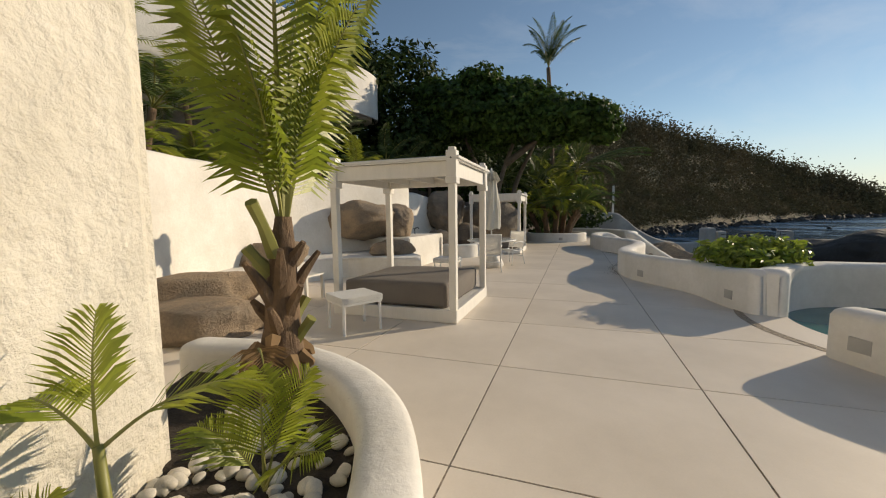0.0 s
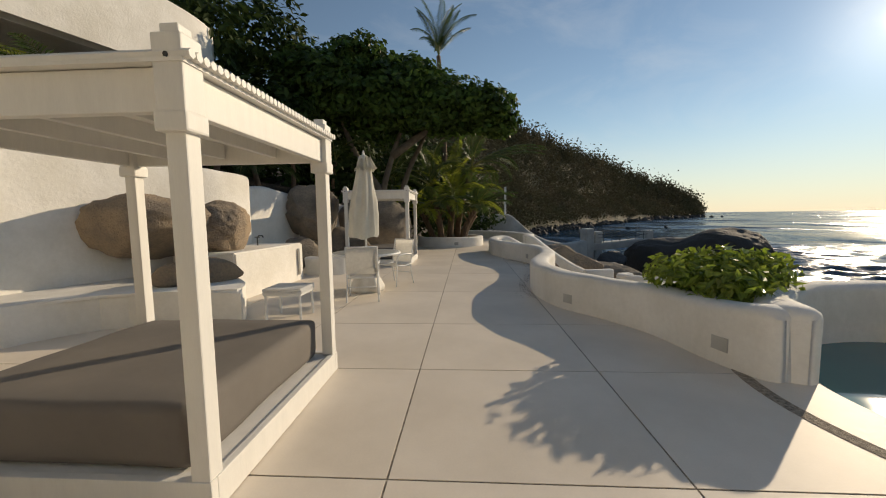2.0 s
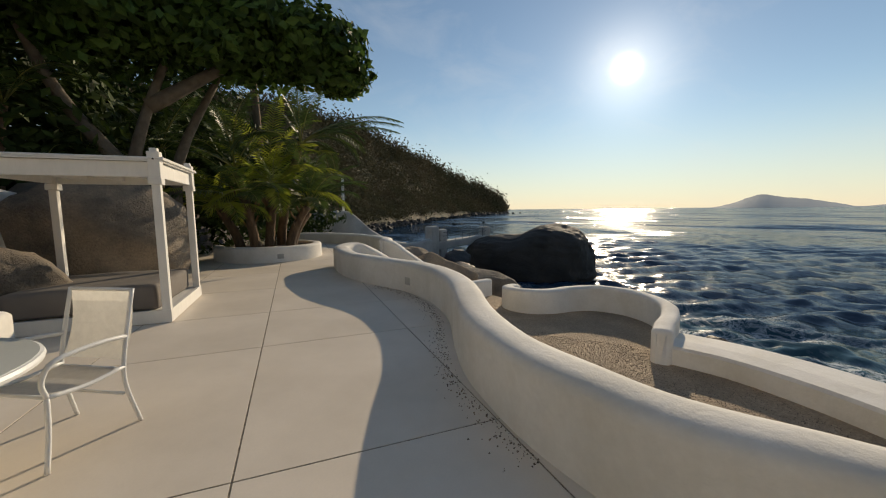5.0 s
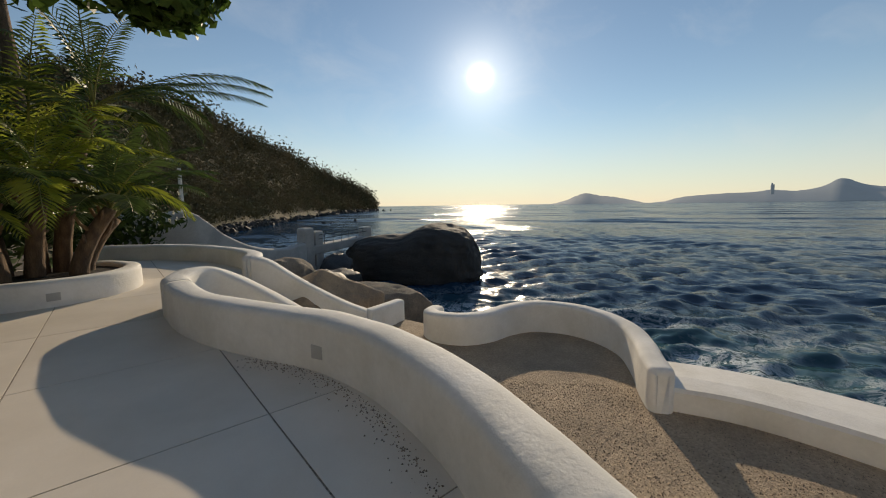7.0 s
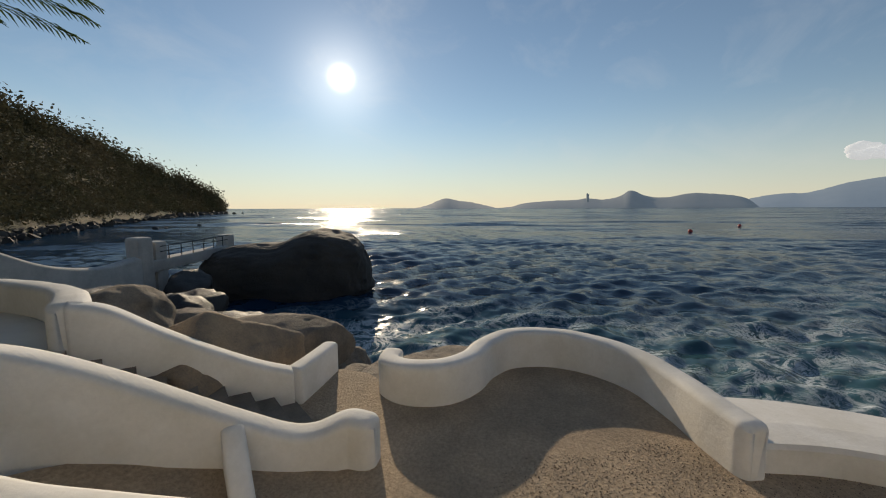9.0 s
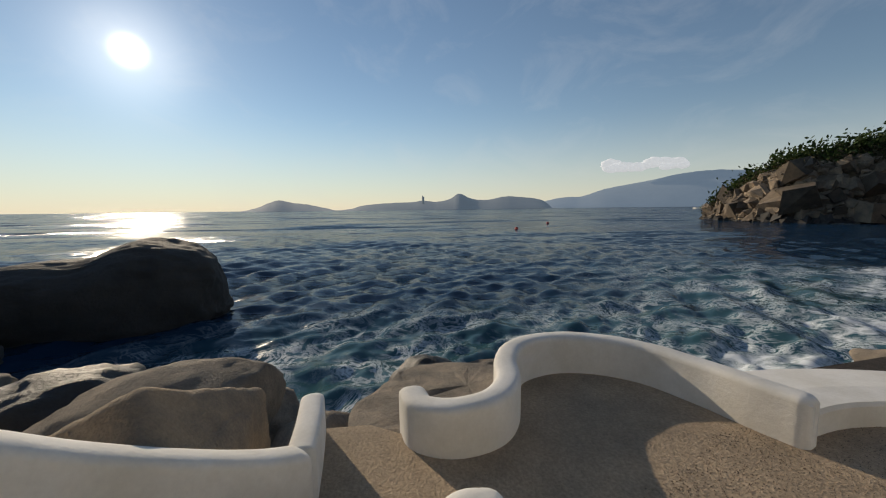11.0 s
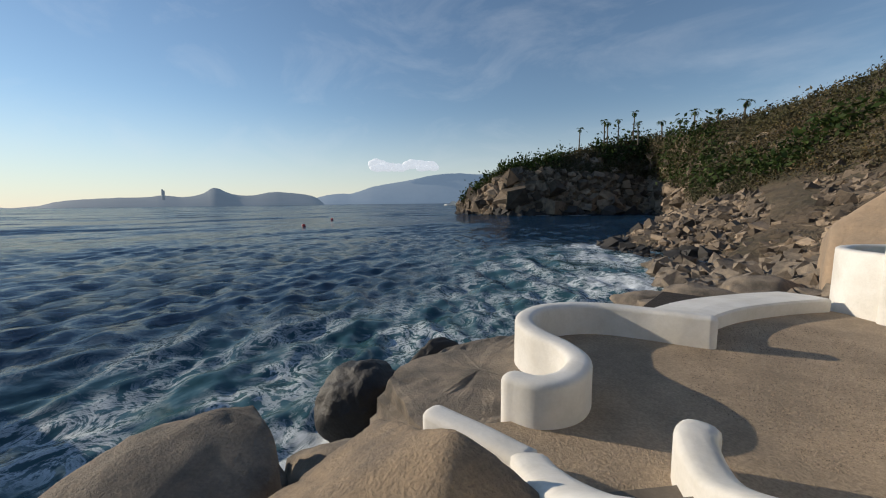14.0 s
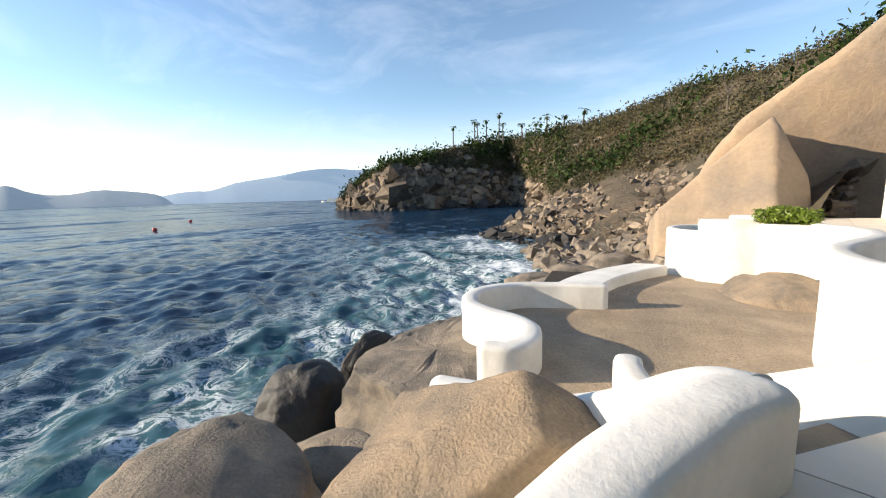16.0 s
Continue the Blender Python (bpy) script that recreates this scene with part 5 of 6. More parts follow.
# young palm in the near planter
P_NEAR = (-2.06, 2.60, 0.26)
pn = thing("palm_tree", pose(*P_NEAR), "young coconut palm with cut leaf stubs in the planter", "palm")
rnd = random.Random(4)
bm = bmesh.new()
tube(bm, [(0, 0, -0.05), (0.0, 0.02, 0.18), (0.02, 0.02, 0.42), (0.03, 0.02, 0.68), (0.05, 0.02, 0.95), (0.06, 0.02, 1.15)], [0.17, 0.155, 0.115, 0.10, 0.075, 0.05], 12)
part("trunk", bm, BARK, pn, smooth=True)
for k in range(16):
    a, z = k * 2.4, 0.30 + 0.65 * k / 16
    d = Vector((math.cos(a), math.sin(a), 0))
    bm = bmesh.new()
    L = rnd.uniform(0.14, 0.34)
    tube(bm, [Vector((0.02, 0.02, z)) + d * 0.05, Vector((0.02, 0.02, z + L * 0.6)) + d * (0.10 + L * 0.2), Vector((0.02, 0.02, z + L)) + d * (0.10 + L * 0.5)], [0.05, 0.035, 0.018 + 0.02 * (k % 3 == 0)], 6)
    part("leaf_stub", bm, BARK if k % 3 else STALK, pn)
for k in range(9):
    a = k * 0.7
    bm = bmesh.new()
    d = Vector((math.cos(a), math.sin(a), 0))
    z = 0.25 + 0.05 * (k % 4)
    tube(bm, [Vector((0, 0, z)) + d * 0.13, Vector((0, 0, z - 0.05)) + d * 0.2, Vector((0, 0, z - 0.16)) + d * 0.24], [0.05, 0.03, 0.008], 5)
    part("dry_sheath", bm, FROND_DRY, pn)
for az, le, L, dr, sc in ((10, 88, 2.5, 14, 1.0), (-60, 87, 2.3, 22, 1.0), (70, 86, 2.2, 26, 0.95), (150, 85, 2.0, 30, 0.9), (-140, 85, 2.0, 30, 0.9), (-20, 84, 1.9, 36, 0.9)):
    o = new("frond", frond(rnd, L, dr, 0.56, 0.034, FROND, le, 48, stalk_r=0.022, bare=0.16, hang=0.8))
    o.parent = pn
    o.matrix_local = pose(0.06, 0.02, 1.0, rnd.uniform(-12, 12), 0, az) @ Matrix.Scale(sc, 4)


def small_palm(c, seed, fr, label):
    t = thing("palm_seedling", pose(*c), label, "palm", "small palms")
    r = random.Random(seed)
    for az, le, L, dr, hgt in fr:
        o = new("frond", frond(r, L, dr, 0.26, 0.014, FROND, le, 26, stalk_r=0.009, bare=0.28, hang=0.25))
        o.parent = t
        o.matrix_local = pose(0, 0, hgt, r.uniform(-10, 10), 0, az)
    if fr[0][4] > 0.1:
        bm = bmesh.new()
        tube(bm, [(0, 0, 0), (0.01, 0, fr[0][4] * 0.5), (0, 0, fr[0][4] + 0.02)], [0.022, 0.018, 0.014], 8)
        part("stem", bm, STALK, t, smooth=True)


small_palm((-2.02, 1.25, 0.26), 2, [(35, 40, 0.50, 80, 0.46), (165, 40, 0.5, 80, 0.46), (80, 86, 0.42, 15, 0.46)], "slim young palm with arching leaflets among pebbles")
small_palm((-1.72, 1.62, 0.26), 3, [(60, 80, 0.5, 40, 0.05), (-20, 60, 0.42, 60, 0.05), (170, 60, 0.40, 60, 0.05), (110, 85, 0.48, 25, 0.05)], "small yellow-green palm seedling in the pebbles")
small_palm((-2.12, 1.0, 0.26), 5, [(70, 80, 0.42, 40, 0.02), (10, 65, 0.36, 60, 0.02), (140, 70, 0.4, 50, 0.02)], "small palm seedling at the planter's edge")
o = new("frond", frond(random.Random(9), 0.55, 70, 0.22, 0.02, FROND_DRY, 35, 18, hang=0.5))
o.parent = pn
o.matrix_local = pose(-0.1, -0.1, 0.28, 0, 0, -60)
# white pebbles
rnd = random.Random(11)
peb = []
for k in range(4):
    bm = bmesh.new()
    bmesh.ops.create_icosphere(bm, subdivisions=2, radius=1.0)
    for v in bm.verts:
        v.co *= 1 + noise.noise(v.co * 1.2 + Vector((k * 5, 0, 0))) * 0.22
    peb.append(mesh_of("pebble", bm, PEBBLE, True))
for k in range(190):
    x, y = rnd.uniform(-2.25, -1.42), rnd.uniform(0.6, 2.35)
    if (x + 2.06) ** 2 + (y - 2.6) ** 2 < 0.05 or x > -1.42 - max(0, y - 1.9) * 0.8:
        continue
    r = rnd.uniform(0.022, 0.042)
    o = tagged(new("pebble", peb[k % 4]), "smooth white river pebble on dark soil", "pebble", "planter pebbles")
    o.matrix_world = pose(x, y, 0.262 + r * 0.35, rnd.uniform(-20, 20), rnd.uniform(-20, 20), rnd.uniform(0, 360)) @ Matrix.Diagonal((r * 1.35, r, r * 0.75, 1))
# palm clump of the far planter
for k, (dx, dy, h, lx, ly) in enumerate(((0, 0, 1.3, 0.2, -0.1), (0.5, -0.4, 1.0, 0.5, -0.3), (-0.5, -0.3, 1.2, -0.3, -0.2), (0.2, 0.5, 1.7, 0.1, 0.3), (-0.3, 0.5, 2.2, -0.4, 0.2), (0.75, 0.1, 0.8, 0.6, 0.0), (-0.8, 0.2, 0.9, -0.5, 0.1), (0.5, 0.4, 3.1, 0.7, -0.3))):
    clump_palm = palm((PL[0] + dx, PL[1] + dy, 0.34), h + 0.3, 13, 2.45 + (0.5 if h > 1.5 else 0), "bushy green palm of the clump in the white planter", 30 + k, FROND_DARK if k % 3 else FROND, 0.12, (lx, ly), (20, 85), 0.55, 0.04, 30, 5, "planter palms", hang=0.5)
for az, le, dr in ((-14, 26, 44), (-34, 34, 60), (12, 38, 60), (-24, 30, 50)):
    o = new("frond", frond(random.Random(77 + az), 3.6, dr, 0.7, 0.032, FROND_DARK, le, 40, stalk_r=0.024, bare=0.15, hang=0.5))
    o.parent = clump_palm
    o.matrix_local = pose(0.7, -0.3, 3.35, 6, 0, az)
# palms above the back wall
for k, (x, y, z, h, L) in enumerate(((-6.9, 9.6, 2.3, 1.9, 2.1), (-5.6, 10.3, 2.3, 0.9, 1.8), (-4.6, 11.4, 2.2, 0.9, 1.7), (-3.4, 12.3, 2.2, 0.6, 1.4), (-8.3, 8.8, 2.5, 2.6, 1.9), (-7.6, 8.0, 2.3, 0.2, 1.3), (-6.4, 9.0, 2.3, 0.2, 1.2), (-6.1, 6.4, 2.3, 0.3, 1.3), (-6.5, 7.4, 2.3, 1.2, 1.5), (-5.7, 8.9, 2.3, 0.3, 1.2), (-6.2, 4.6, 2.3, 1.5, 1.6),
                                  (-3.1, 14.2, 2.2, 1.2, 1.6), (-2.2, 15.4, 2.2, 0.8, 1.6), (-1.4, 16.8, 2.0, 1.6, 1.8), (-0.2, 18.6, 1.8, 1.8, 2.0), (1.2, 20.0, 1.4, 1.5, 2.0), (2.6, 21.5, 1.0, 2.2, 2.2), (0.8, 22.5, 2.0, 3.0, 2.2))):
    palm((x, y, z - 0.3), h + 0.3, 11, L, "green palm growing above the white wall", 60 + k, FROND if k < 11 and k % 3 < 2 else FROND_DARK, 0.07, (0.2 * (k % 3 - 1), 0.1), (15, 80), 0.42, 0.03, 26, 0, "bank palms")
# tall palm top over the trees
palm((6.6, 25.5, 1.0), 10.0, 13, 3.2, "tall coconut palm rising behind the trees", 90, FROND_DARK, 0.14, (-0.3, 0.4), (62, 88), 0.6, 0.06, 30, hang=0.8, droop=(50, 95))
# broad-leaved tree over the far daybed
tree((1.6, 18.6, 0.8), [[(0, 0, 0), (0.2, 0, 1.5), (0.6, -0.2, 3.0), (1.2, -0.4, 4.6)], [(0.2, 0, 1.5), (-0.8, 0.0, 3.0), (-1.4, -0.2, 4.6)], [(0.6, -0.2, 3.0), (2.0, -0.6, 4.0), (3.2, -1.0, 4.8)], [(1.0, 0.6, 0), (1.2, 0.5, 2.0), (2.2, 0.3, 4.2)]],
     [((0.0, -0.4, 5.0), (2.0, 1.7, 1.3)), ((2.2, -0.8, 4.9), (1.9, 1.6, 1.15)), ((3.9, -1.3, 4.75), (1.35, 1.2, 0.85)), ((-1.6, 0.0, 5.4), (1.6, 1.6, 1.3)), ((-0.6, 0.2, 6.6), (1.3, 1.2, 0.9)), ((1.3, -0.2, 5.9), (1.5, 1.3, 0.9)), ((-2.6, 0.8, 6.2), (1.2, 1.2, 1.0)), ((0.8, 0.4, 6.4), (0.8, 0.8, 0.6)), ((-3.0, 0.2, 4.6), (1.3, 1.3, 1.0)), ((4.6, -1.6, 4.2), (0.7, 0.7, 0.6))],
     30000, 0.135, "broad-leaved sea almond tree with dense dark crown", 5)
# shade growth behind
sh = thing("shrubbery", pose(0, 0, 0), "dense dark shrubs and creepers on the shaded bank", "shrubs", kind="stuff")
leaves("foliage", [((-2.5, 19.0, 3.2), (2.2, 1.6, 2.2)), ((0.2, 20.8, 3.0), (2.2, 1.5, 2.3)), ((3.0, 23.0, 2.6), (2.2, 1.6, 2.6)), ((-4.4, 18.0, 4.2), (1.8, 1.5, 2.0)), ((5.2, 24.0, 2.2), (1.8, 1.4, 2.2)), ((-5.5, 20.5, 6.0), (2.4, 2.0, 2.4)), ((-1.5, 23, 6.0), (3.4, 2.4, 2.6)), ((3.0, 26.0, 5.0), (3.4, 2.4, 3.4)), ((7.5, 27.0, 3.0), (2.2, 1.8, 2.6)), ((-7.5, 20.5, 8.0), (2.0, 2.0, 2.0)), ((9.5, 29.0, 1.6), (2.2, 1.8, 2.0)), ((-4.3, 17.4, 7.0), (1.7, 1.4, 1.8)), ((-6.2, 19.0, 9.2), (2.2, 2.0, 2.0)), ((-3.0, 20.5, 8.6), (2.2, 1.8, 1.6)), ((-2.4, 17.2, 4.6), (1.5, 1.2, 1.6)), ((0.3, 19.2, 3.2), (1.4, 1.0, 1.6))], 34000, 0.17, LEAF_DARK, 8, sh, hollow=0.5)
# clipped hedge in the planter by the pool
he = thing("hedge", pose(0, 0, 0), "bright green low hedge in the parapet planter", "hedge")
for k, (c_, r_, n_) in enumerate((((3.80, 6.45, 0.72), (0.42, 0.5, 0.24), 620), ((4.15, 6.3, 0.76), (0.42, 0.45, 0.26), 620), ((4.5, 6.2, 0.72), (0.35, 0.4, 0.22), 480), ((3.75, 5.95, 0.66), (0.35, 0.4, 0.2), 480))):
    leaves("clump", [(c_, r_)], n_, 0.072, LEAF_HEDGE, 9 + k, he, hollow=0.4, aspect=0.42)
bm = bmesh.new()
poly_prism(bm, [(3.5, 5.4), (4.2, 5.85), (4.6, 6.0), (4.7, 6.5), (4.2, 6.95), (3.5, 7.2)], -1.5, 0.50)
tagged(part("wall_hedge_planter", bm, PLASTER), "white plaster planter block holding the hedge", "planter", kind="structure")
# coarse gravel scattered on the lower terrace
rs = np.random.RandomState(3)
V, F = [], []
n = 0
while n < 9000:
    x, y = rs.uniform(5.6, 9.6), rs.uniform(6.3, 13.6)
    if (x - 7.6) ** 2 / 2.6 + (y - 10.2) ** 2 / 9 > 1.0 + 0.35 * noise.noise(Vector((x, y, 0)) * 0.9) or x < 5.75 and y > 10:
        continue
    r = rs.uniform(0.005, 0.014)
    b = len(V)
    a = rs.uniform(0, 6.28)
    V += [(x + r * math.cos(a + k * 2.09), y + r * math.sin(a + k * 2.09), LOW - 0.002) for k in range(3)] + [(x, y, LOW + r)]
    F += [(b, b + 1, b + 3), (b + 1, b + 2, b + 3), (b + 2, b, b + 3)]
    n += 1
tagged(raw("gravel", V, F, CHIPS), "coarse brown gravel strewn over the lower terrace", "gravel", kind="stuff")

# loose grit along the foot of the parapet
rs = np.random.RandomState(13)
foot = spline([(3.12, 8.7), (3.42, 9.6), (3.95, 10.42), (4.58, 11.22), (5.02, 12.05), (5.22, 12.95), (5.14, 13.8)], 30)
V, F = [], []
for k in range(900):
    p = foot[rs.randint(len(foot))]
    r = rs.uniform(0.004, 0.012)
    x, y = p[0] - abs(rs.normal()) * 0.09 - 0.01, p[1] + abs(rs.normal()) * 0.05
    b, a = len(V), rs.uniform(0, 6.28)
    V += [(x + r * math.cos(a + j * 2.09), y + r * math.sin(a + j * 2.09), -0.001) for j in range(3)] + [(x, y, r)]
    F += [(b, b + 1, b + 3), (b + 1, b + 2, b + 3), (b + 2, b, b + 3)]
tagged(raw("grit", V, F, CHIPS), "loose dark grit along the parapet's foot", "grit", kind="stuff")
# pebble band and smooth coping round the pool's edge
for nm, r0, r1, z, ma, lab in (("trim_pool_pebbles", 2.10, 2.20, 0.004, GROUT, "curved pebble joint round the pool edge"), ("trim_pool_coping", 1.64, 2.10, 0.006, SLAB, "smooth cream coping along the pool edge")):
    bm = bmesh.new()
    prev = None
    for k in range(33):
        a = radians(142 + 62 * k / 32)
        cur = [bm.verts.new((PC[0] + r * math.cos(a), PC[1] + r * math.sin(a), zz)) for r, zz in ((r0, -0.12 if r0 < 2 else -0.02), (r0, z), (r1, z), (r1, -0.02))]
        if prev:
            for j in range(3):
                bm.faces.new((prev[j], prev[j + 1], cur[j + 1], cur[j]))
        prev = cur
    tagged(part(nm, bm, ma), lab, "coping", kind="structure")

# ---- distance ----
def strip_hill(name, rows, material, label, cat, amp, freq, seed, nseg=6):
    """Hillside from rows of points (shore first, ridge last), each row the same number of points."""
    rows = [spline(r, nseg) for r in rows]
    bm = bmesh.new()
    full = []
    sub = 5
    for a, b in zip(rows, rows[1:]):
        for s in range(sub):
            full.append([p * (1 - s / sub) + q * s / sub for p, q in zip(a, b)])
    full.append(rows[-1])
    grid = []
    for i, r in enumerate(full):
        line = []
        for p in r:
            k = amp * noise.fractal(Vector(p) * freq + Vector((seed, 0, 0)), 0.9, 2.0, 4) * (0.25 if i == 0 else 1)
            line.append(bm.verts.new((p[0] + k * 0.6, p[1] + k * 0.6, p[2] + k)))
        grid.append(line)
    for a, b in zip(grid, grid[1:]):
        for k in range(len(a) - 1):
            bm.faces.new((a[k], a[k + 1], b[k + 1], b[k]))
    pos = [[v.co.copy() for v in r] for r in grid]
    return tagged(part(name, bm, material, smooth=True), label, cat, kind="structure"), pos


def polar(head, dist, z, c=(4.0, 12.0)):
    return (c[0] + dist * math.sin(radians(head)), c[1] + dist * math.cos(radians(head)), z)


def el(head, dist, e, c=(4.0, 12.0)):
    return polar(head, dist, 1.5 + dist * math.tan(radians(e)), c)


def scatter(name, pos, count, size, material, seed, label, cat, low=0.0, per=9, spread=0.8, tall=1.0, grow=0.0, gate=None):
    """Clumps of leaf sprays over a hillside, bigger further off."""
    rs = np.random.RandomState(seed)
    R, C = len(pos), len(pos[0])
    arr = np.array([[tuple(v) for v in r] for r in pos])
    i = rs.uniform(low * (R - 1), R - 1.001, count)
    j = rs.uniform(0, C - 1.001, count)
    i0, j0 = i.astype(int), j.astype(int)
    fi, fj = (i - i0)[:, None], (j - j0)[:, None]
    P = arr[i0, j0] * (1 - fi) * (1 - fj) + arr[i0 + 1, j0] * fi * (1 - fj) + arr[i0, j0 + 1] * (1 - fi) * fj + arr[i0 + 1, j0 + 1] * fi * fj
    if gate:
        keep = [noise.fractal(Vector(p) * abs(gate[0]) + Vector((40, 0, 0)), 0.9, 2.0, 3) * (1 if gate[0] > 0 else -1) > gate[1] for p in P.tolist()]
        P = P[np.array(keep)]
        count = len(P)
    d = np.linalg.norm(P - np.array((4.0, 12.0, 1.5)), axis=1)
    s = (size + grow * d) * rs.uniform(0.55, 1.35, count)
    per = per * 2
    P = np.repeat(P, per, 0)
    S = np.repeat(s, per)
    n = len(P)
    off = rs.normal(size=(n, 3)) * np.array((spread, spread, 0.55 * tall)) + np.array((0, 0, 0.55 * tall))
    P = P + off * S[:, None]
    a = rs.normal(size=(n, 3))
    a /= np.linalg.norm(a, axis=1)[:, None]
    b = np.cross(a, rs.normal(size=(n, 3)))
    b /= np.linalg.norm(b, axis=1)[:, None]
    k = (S * rs.uniform(0.13, 0.30, n))[:, None]
    V = np.stack([P - a * k, P + b * k * 0.55, P + a * k, P - b * k * 0.55], 1).reshape(-1, 3)
    F = np.arange(n * 4).reshape(-1, 4)
    return tagged(raw(name, V.tolist(), F.tolist(), material), label, cat, kind="stuff")


def rock_field(name, pts, material, seed, label, cat):
    """Angular rocks (x, y, z, size) joined as one field."""
    rs = np.random.RandomState(seed)
    g = (1 + 5 ** 0.5) / 2
    base = [(-1, g, 0), (1, g, 0), (-1, -g, 0), (1, -g, 0), (0, -1, g), (0, 1, g), (0, -1, -g), (0, 1, -g), (g, 0, -1), (g, 0, 1), (-g, 0, -1), (-g, 0, 1)]
    base = [tuple(c / 1.9 for c in p) for p in base]
    quads = [(0, 11, 5), (0, 5, 1), (0, 1, 7), (0, 7, 10), (0, 10, 11), (1, 5, 9), (5, 11, 4), (11, 10, 2), (10, 7, 6), (7, 1, 8), (3, 9, 4), (3, 4, 2), (3, 2, 6), (3, 6, 8), (3, 8, 9), (4, 9, 5), (2, 4, 11), (6, 2, 10), (8, 6, 7), (9, 8, 1)]
    corners = [(-1, -1, -1), (1, -1, -1), (1, 1, -1), (-1, 1, -1), (-1, -1, 1), (1, -1, 1), (1, 1, 1), (-1, 1, 1)]
    sides = [(0, 3, 2, 1), (4, 5, 6, 7), (0, 1, 5, 4), (1, 2, 6, 5), (2, 3, 7, 6), (3, 0, 4, 7)]
    V, F = [], []
    for x, y, z, s in pts:
        m = Euler(rs.uniform(-0.7, 0.7, 3).tolist()).to_matrix() @ Matrix.Rotation(rs.uniform(0, 6.28), 3, "Z")
        q = rs.uniform(0.5, 1.0, 3) * s * np.array((1.2, 0.9, 0.7))
        b = len(V)
        if rs.rand() < 0.5:
            for p in corners:
                w = m @ Vector([p[k] * q[k] * rs.uniform(0.55, 1.0) for k in range(3)])
                V.append((x + w.x, y + w.y, z + w.z))
            F += [tuple(b + k for k in f) for f in sides]
            continue
        for p in base:
            f = rs.uniform(0.7, 1.25)
            w = Vector([p[k] * q[k] * f for k in range(3)])
            w = m @ w
            V.append((x + w.x, y + w.y, z + w.z))
        F += [tuple(b + k for k in f) for f in quads]
    return tagged(raw(name, V, F, material), label, cat, kind="stuff")


# the wooded headland across the cove
shore = [polar(8, 45, SEA_Z - 1), polar(20, 62, SEA_Z - 1), polar(28, 92, SEA_Z - 1), polar(34, 130, SEA_Z - 1), polar(39, 190, SEA_Z - 1), polar(44, 300, SEA_Z - 1), polar(48, 430, SEA_Z - 1), polar(50.3, 540, SEA_Z - 1)]
midr = [polar(4, 58, 6), polar(16, 82, 8), polar(24.5, 120, 9), polar(31, 165, 10), polar(37, 230, 11), polar(42.3, 345, 11), polar(47, 470, 7), polar(50.4, 560, -1)]
ridge = [el(-2, 90, 15.5), el(12, 125, 14.6), el(24.5, 165, 13.3), el(31, 215, 10.7), el(37, 290, 7.9), el(42.6, 410, 5.1), el(48.2, 520, 2.2), el(50.6, 590, 0.0)]
back = [el(-8, 200, 5), el(8, 240, 5), el(22, 280, 5), el(30, 330, 4), el(37, 420, 3), el(43, 520, 2), el(49, 620, 0.4), el(51, 640, -0.6)]
_, hp = strip_hill("backdrop_headland", [shore, midr, ridge, back], HILL, "wooded dark green headland falling to the sea", "hill", 3.0, 0.05, 3)
scatter("hill_scrub", hp[1:11], 12000, 0.8, SCRUB, 4, "dense scrub and low trees over the headland", "scrub", 0.02, 9, grow=0.0062)
scatter("ridge_trees", hp[8:11], 700, 1.2, SCRUB, 6, "ragged trees along the headland's ridge", "trees", 0.2, 8, 0.45, 1.6, grow=0.0085)
rs = np.random.RandomState(8)
pts = []
sh_line = spline(shore, 40)
for k in range(700):
    p = sh_line[rs.randint(30, len(sh_line))]
    d = math.hypot(p[0] - 4, p[1] - 12)
    o = rs.uniform(-0.02, 0.03) * d
    pts.append((p[0] - o * 0.8, p[1] + o * 0.6, SEA_Z + rs.uniform(-0.2, 0.6) + max(0, o) * 0.3, rs.uniform(0.4, 1.0) * (0.5 + d * 0.007)))
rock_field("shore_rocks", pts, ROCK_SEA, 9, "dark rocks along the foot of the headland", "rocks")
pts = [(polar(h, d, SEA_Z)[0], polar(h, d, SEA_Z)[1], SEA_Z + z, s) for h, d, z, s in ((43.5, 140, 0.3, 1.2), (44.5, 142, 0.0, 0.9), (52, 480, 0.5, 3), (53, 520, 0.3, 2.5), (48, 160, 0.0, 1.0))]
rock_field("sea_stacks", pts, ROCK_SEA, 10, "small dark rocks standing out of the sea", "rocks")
# the rocky point on the other side: a spit of tumbled rock, a cove, and a bluff beyond it
C2 = (8.0, 19.5)
W0 = SEA_Z - 0.7
shore2 = [polar(h, d, z, C2) for h, d, z in ((200, 22, -2.4), (189, 28, -3.4), (179, 36, W0), (170, 45, W0), (162.2, 54, W0), (164, 68, W0), (170.5, 125, W0), (167, 194, W0), (160.5, 186, W0), (150, 175, W0), (145, 186, W0), (140, 215, W0))]
mid2 = [el(h, d, e, C2) for h, d, e in ((203, 36, 4.0), (193, 50, 2.4), (185, 64, 1.8), (179, 74, 0.9), (173.5, 82, -0.6), (171.5, 100, -0.9), (171, 142, 0.6), (167, 206, 2.2), (160.5, 196, 3.4), (151, 181, 4.0), (145.3, 190, 2.7), (140.6, 217, -1.0))]
ridge2 = [el(h, d, e, C2) for h, d, e in ((209, 60, 15.0), (198, 80, 14.0), (190, 100, 12.6), (184, 112, 11.4), (178.5, 124, 9.8), (174, 138, 9.0), (170, 160, 8.2), (166, 226, 7.8), (159.5, 212, 7.3), (153, 194, 5.6), (147, 199, 3.6), (142, 220, -0.6))]
